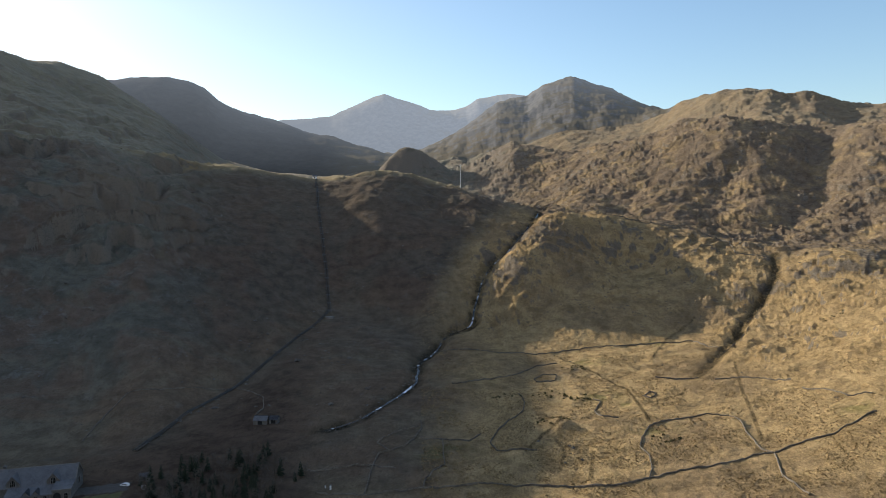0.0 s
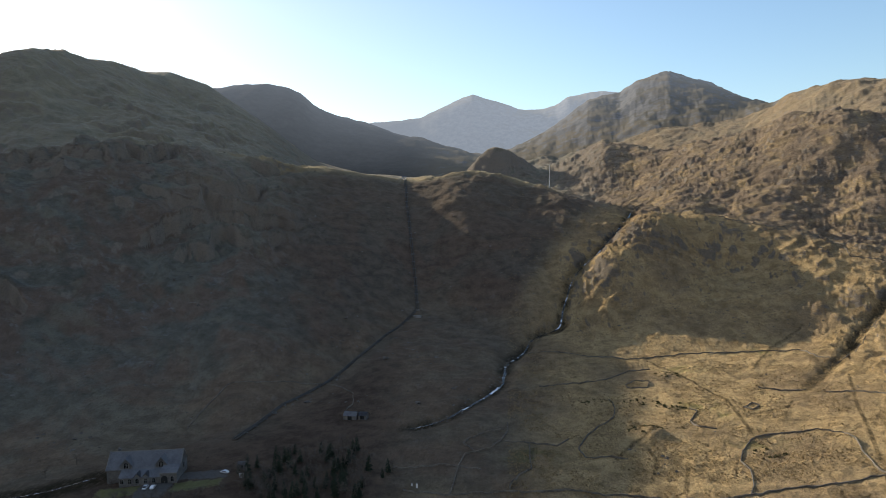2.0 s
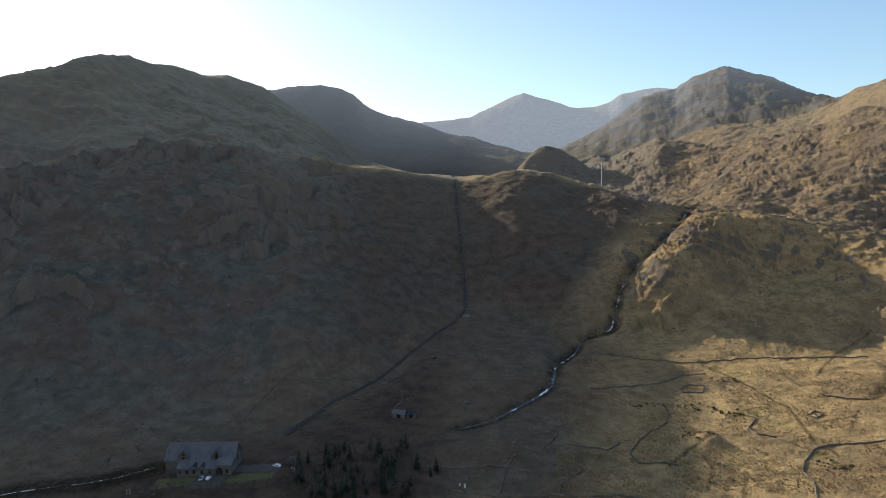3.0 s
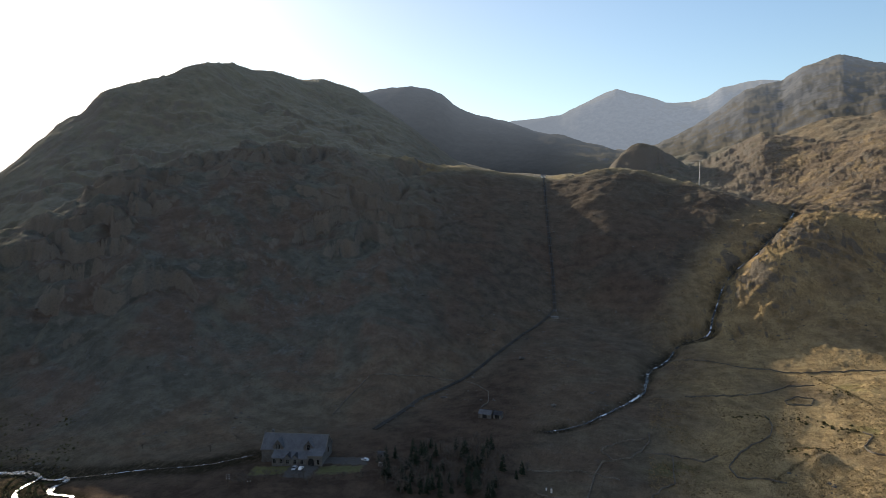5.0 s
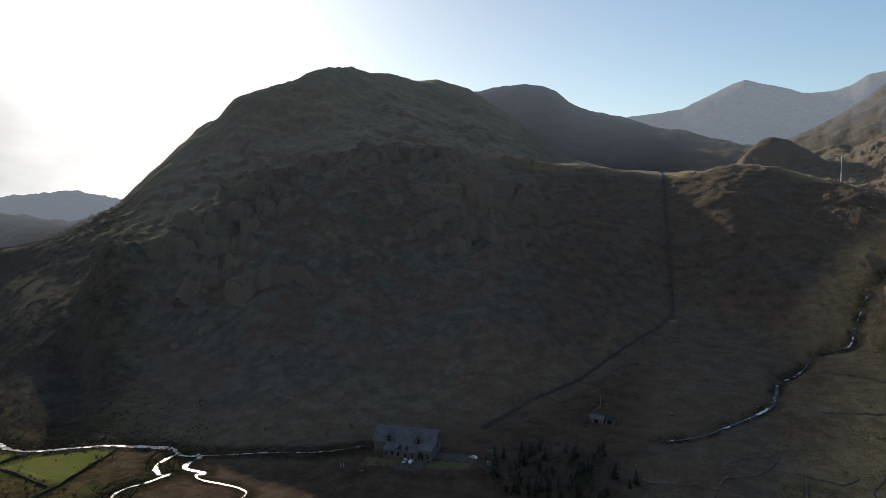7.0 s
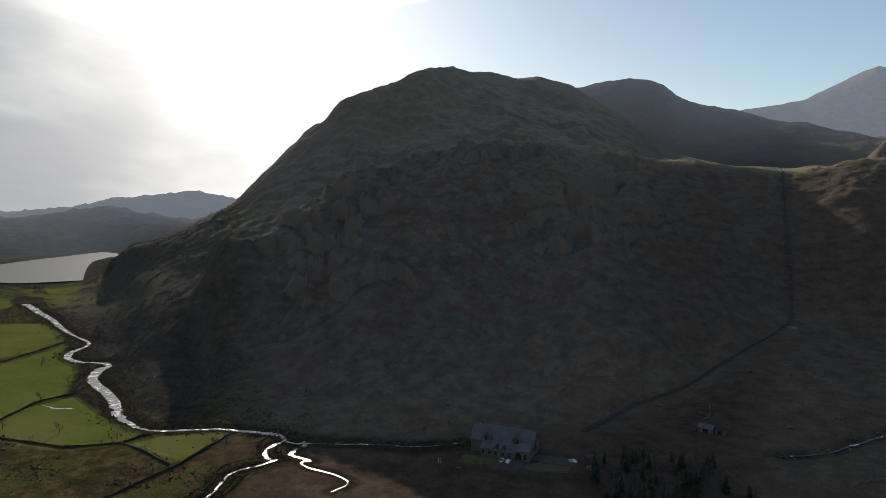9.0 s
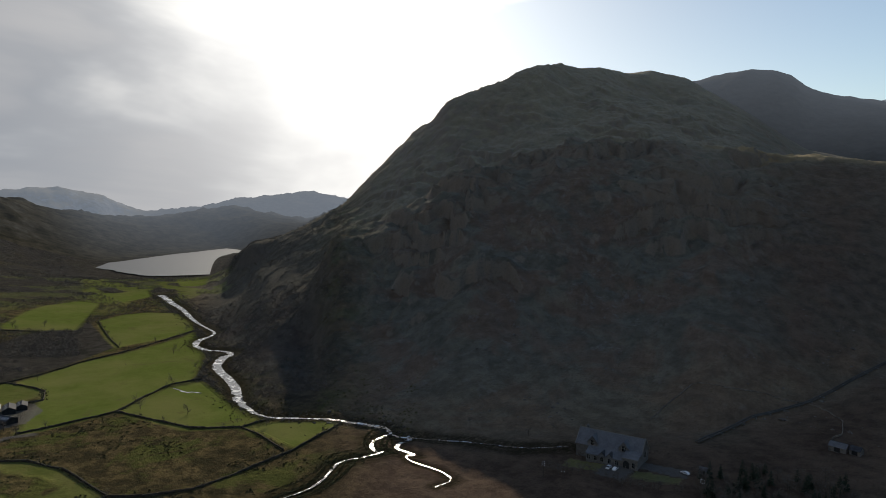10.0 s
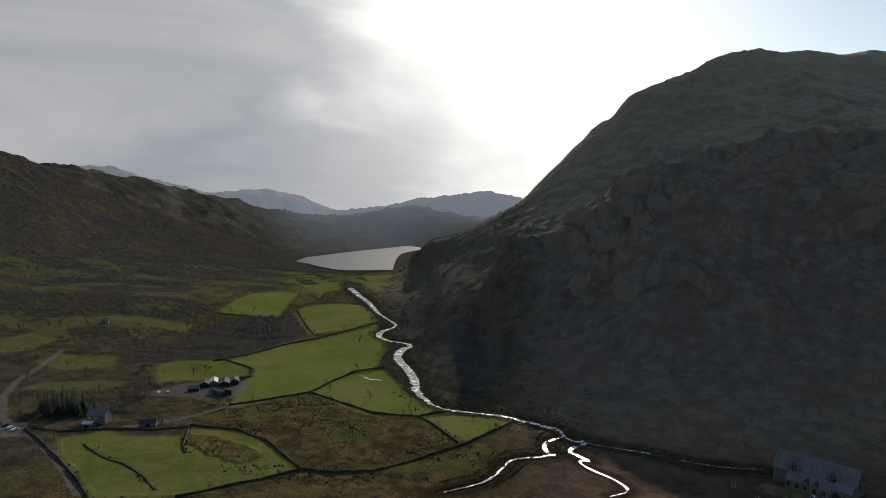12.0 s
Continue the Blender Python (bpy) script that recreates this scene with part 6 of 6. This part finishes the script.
plant(bare_tree(11, 6, "small bare tree on the river bank"), [tuple(p) for p in river_spots[(off_line(river_spots[:, 0], river_spots[:, 1], RIVER_LINE)[0] > 11)]], 12)
plant(bare_tree(13, 8, "lone bare tree by a field wall"), [(-501, 171), (-446, 132), (-742, 268), (-880, 150), (-868, 120), (-620, 212), (-415, 152), (-520, 88), (-437, 62), (-405, 20), (-412, -22), (-396, -33), (-590, 30), (-566, 12), (-548, 8)], 14)
HEDGE_TREES = [tuple(p + np.random.RandomState(700 + j).normal(size=2) * 1.5) for j, line in enumerate(VALLEY_WALLS) if j not in (0, 9, 10) for p in resample(line, 1.0)[0][9 + 7 * (j % 3)::43]]
plant(bare_tree(15, 5.5, "small dark thorn tree along a field wall"), HEDGE_TREES, 16, 0.55, 1.15)
rs = np.random.RandomState(17)
plant(bare_tree(18, 8, "bare tree on the edge of the woods"), [polar(rs.uniform(80, 98), rs.uniform(430, 900)) for _ in range(70)], 19, 0.7, 1.2)


# ---- woods, scrub, tussocks and boulders ----
def island_mesh(name, verts, faces, mat, label, category):
    me = bpy.data.meshes.new(name)
    me.from_pydata(verts.tolist() if hasattr(verts, "tolist") else verts, [], faces)
    me.materials.append(mat)
    return tagged(new(name, me), label, category, kind="stuff")


def scatter_clumps(name, spots, low, high, blades, mat, label, category, seed, flat=0.55, spread=0.5, thin=0.24, blade=0.24):
    """Many small spiky clumps in one mesh: each blade a triangle of its own."""
    rnd = np.random.RandomState(seed)
    spots = np.asarray(spots, float)
    n = len(spots)
    z = land(spots[:, 0], spots[:, 1])
    size = rnd.uniform(low, high, n)
    k = np.repeat(np.arange(n), blades)
    m = len(k)
    c = np.stack([spots[k, 0], spots[k, 1], z[k]], 1)
    d = rnd.normal(size=(m, 3))
    d /= np.linalg.norm(d, axis=1)[:, None]
    c = c + np.stack([d[:, 0], d[:, 1], np.abs(d[:, 2]) * flat * 1.6], 1) * (size[k] * spread * rnd.uniform(0.3, 1.0, m))[:, None]
    a = rnd.normal(size=(m, 3)) * (size[k] * blade)[:, None]
    b = rnd.normal(size=(m, 3)) * (size[k] * thin)[:, None]
    verts = np.stack([c + a, c + b, c - a * 0.6 - b * 0.6], 1).reshape(-1, 3)
    faces = np.arange(3 * m).reshape(-1, 3).tolist()
    return island_mesh(name, verts, faces, mat, label, category)


def random_polar(count, az, r, seed, keep=None):
    rnd = np.random.RandomState(seed)
    a = np.radians(rnd.uniform(*az, count))
    d = np.exp(rnd.uniform(math.log(r[0]), math.log(r[1]), count))
    p = np.stack([-np.sin(a) * d, np.cos(a) * d], 1)
    if keep is not None:
        p = p[keep(p[:, 0], p[:, 1])]
    return p


def in_fields(x, y):
    out = np.zeros(len(x), bool)
    for outline in FIELDS:
        out |= within(x, y, outline)
    return out


def near_lines(x, y, lines, reach):
    out = np.zeros(len(x), bool)
    for line in lines:
        out |= off_line(x, y, line)[0] < reach
    return out


BUILT = [(-188, 285, 26), (-490, 56, 36), (-426, -13, 16), (-103, 369, 10), (-426, -57, 18)]


def clear_of_built(x, y):
    out = np.ones(len(x), bool)
    for bx, by, r in BUILT:
        out &= np.hypot(x - bx, y - by) > r
    return out


def wooded(x, y):
    patch = fractal(x, y, 160, 4, 77)
    return (patch > -0.05) & ~in_fields(x, y) & ~near_lines(x, y, [ROAD_LINE, TRACK_LINE, RIVER_LINE], 9) & clear_of_built(x, y)


def off_lake(x, y):
    az, r = np.degrees(np.arctan2(-x, y)), np.hypot(x, y)
    return ~((r > 1600) & (r < 2720) & (az < 79))


scatter_clumps("valley_woods", np.concatenate([
    random_polar(17000, (70, 104), (820, 2050), 21, lambda x, y: wooded(x, y) & off_lake(x, y)),
    random_polar(9000, (78, 104), (440, 820), 22, lambda x, y: wooded(x, y) & (fractal(x, y, 90, 3, 78) > -0.05)),
    random_polar(1500, (64, 79), (1400, 1600), 24, lambda x, y: fractal(x, y, 90, 3, 79) > -0.1),
    random_polar(1600, (61.5, 68), (1200, 2050), 27, lambda x, y: land(x, y) > -25),
    random_polar(6000, (56.5, 69.5), (470, 1500), 25, lambda x, y: (fractal(x, y, 70, 3, 80) > -0.15) & ~in_fields(x, y) & (off_line(x, y, RIVER_LINE)[0] > 12))]), 2.0, 5.0, 30, TWIGS, "brown leafless woods of the valley", "woods", 26, flat=0.7, spread=0.7, thin=0.035, blade=0.13)
scatter_clumps("scrub", np.concatenate([
    random_polar(5000, (50, 92), (300, 520), 31, lambda x, y: (fractal(x, y, 45, 4, 81) > 0.12) & ~in_fields(x, y) & clear_of_built(x, y) & ~near_lines(x, y, [ROAD_LINE, TRACK_LINE, RIVER_LINE, BROOK_LINE, BROOK2_LINE], 4)),
    np.concatenate([p + np.random.RandomState(32).normal(size=2) * 5 for p in [resample(BROOK_LINE, 1.2)[0] + np.random.RandomState(33 + k).normal(size=(1, 2)) * 5 for k in range(8)]]),
    np.concatenate([p[(off_line(p[:, 0], p[:, 1], RIVER_LINE)[0] > 7)] for p in [resample(RIVER_LINE, 1.6)[0][:520] + np.random.RandomState(330 + k).normal(size=(520, 2)) * 9 for k in range(5)]]),
    random_polar(300, (52, 84), (320, 700), 34, lambda x, y: in_fields(x, y) & (fractal(x, y, 60, 3, 82) > 0.42))]), 0.7, 1.7, 9, GORSE, "dark rushes and gorse on wet pasture", "scrub", 35)
scatter_clumps("field_rushes", scatter_in([(-334, 42), (-318, 72), (-300, 68), (-318, 41)], 60, 44) + scatter_in([(-376, 30), (-360, 62), (-336, 58), (-346, 34)], 40, 45), 0.5, 1.3, 16, GORSE, "dark rush tufts in the green field", "rushes", 46)
scatter_clumps("bank_scrub", np.concatenate([p[off_line(p[:, 0], p[:, 1], RIVER_LINE)[0] > 2.6] for p in [resample(RIVER_LINE[19:30], 1.4)[0] + np.random.RandomState(540 + k).normal(size=resample(RIVER_LINE[19:30], 1.4)[0].shape) * 4.5 for k in range(4)]]), 0.8, 2.4, 18, TWIGS, "brown thorn scrub on the river bank", "scrub", 38, flat=0.8, thin=0.08, blade=0.16)
scatter_clumps("river_thicket", np.concatenate([p[q] for p in [resample(RIVER_LINE[:17], 2.2)[0] + np.random.RandomState(500 + k).normal(size=resample(RIVER_LINE[:17], 2.2)[0].shape) * 15 for k in range(6)]
    for q in [(off_line(p[:, 0], p[:, 1], RIVER_LINE)[0] > 9) & ~in_fields(p[:, 0], p[:, 1])]]), 1.2, 3.4, 22, TWIGS, "brown alder and willow scrub along the river", "scrub", 37, flat=0.8, thin=0.08, blade=0.16)
scatter_clumps("hedge_scrub", np.concatenate([resample(line, 1.5)[0][k::3] + np.random.RandomState(400 + 7 * j + k).normal(size=resample(line, 1.5)[0][k::3].shape) * 1.1
    for j, line in enumerate(VALLEY_WALLS) for k in (0, 2)]), 0.8, 2.0, 9, GORSE, "dark brambles and rushes along the field walls", "scrub", 36)
scatter_clumps("gorse_thicket", np.concatenate([np.array(scatter_in([(x - 13, y - 3), (x - 2, y - 8), (x + 11, y - 5), (x + 7, y + 7), (x - 5, y + 5)], 14, 40 + k)) for k, (x, y) in enumerate(((96, 462), (62, 358), (42, 402), (286, 470), (118, 330), (84, 402), (70, 408)))]),
               0.8, 2.2, 14, GORSE, "dark gorse thickets on the sunny pasture", "scrub", 47)
scatter_clumps("grass_tussocks", random_polar(85000, (-37, 2), (230, 900), 51, lambda x, y: fractal(x, y, 30, 3, 83) > -0.1), 0.4, 1.2, 4, TUSSOCK, "dead straw-coloured grass tussocks on the hill", "grass", 52)


def boulder_field(spots, low, high, seed, label):
    rnd = np.random.RandomState(seed)
    spots = np.asarray(spots, float)
    z = land(spots[:, 0], spots[:, 1])
    base = np.array([(1, 0, 0), (-1, 0, 0), (0, 1, 0), (0, -1, 0), (0.1, 0.1, 0.8), (0, 0, -0.6), (0.65, 0.65, 0.35), (-0.65, 0.6, 0.4), (-0.6, -0.65, 0.35), (0.65, -0.65, 0.4)])
    tris = [(0, 6, 4), (6, 2, 4), (2, 7, 4), (7, 1, 4), (1, 8, 4), (8, 3, 4), (3, 9, 4), (9, 0, 4), (0, 5, 6), (6, 5, 2), (2, 5, 7), (7, 5, 1), (1, 5, 8), (8, 5, 3), (3, 5, 9), (9, 5, 0)]
    verts, faces = [], []
    for k, (x, y) in enumerate(spots):
        s = low * (high / low) ** (rnd.uniform() ** 2.5)
        v = base * (1 + rnd.uniform(-0.35, 0.35, base.shape)) * s * rnd.uniform(0.6, 1.2, 3)
        a = rnd.uniform(0, 6.28)
        v = np.stack([v[:, 0] * math.cos(a) - v[:, 1] * math.sin(a), v[:, 0] * math.sin(a) + v[:, 1] * math.cos(a), v[:, 2]], 1) + (x, y, z[k])
        faces += [tuple(i + len(verts) for i in t) for t in tris]
        verts += v.tolist()
    return island_mesh("boulders", verts, faces, BOULDER, label, "boulders")


stream_spots = np.concatenate([resample(STREAM_LINE, 1.0)[0] + np.random.RandomState(60 + k).normal(size=2) * 1.5 for k in range(1)])
stream_spots = stream_spots + np.random.RandomState(63).normal(size=stream_spots.shape) * 3.0
boulder_field(np.concatenate([random_polar(9000, (-37, 0), (300, 1150), 61, lambda x, y: (fractal(x, y, 60, 4, 84) > 0.05) & ((land_smooth(x, y)[1] > 2.2) | (fractal(x, y, 40, 3, 86) > 0.55))), stream_spots, random_polar(16000, (-37, -2), (480, 900), 67, lambda x, y: (land_smooth(x, y)[1] > 2.1) & (fractal(x, y, 30, 3, 87) > 0.12))]), 0.22, 1.2, 64, "grey boulders strewn over the sunny hillside")
boulder_field(random_polar(2600, (2, 62), (360, 900), 65, lambda x, y: (fractal(x, y, 60, 4, 85) > 0.1) & clear_of_built(x, y) & (np.hypot(x, y) > 395)), 0.4, 2.2, 66, "grey boulders strewn over the shaded hillside")
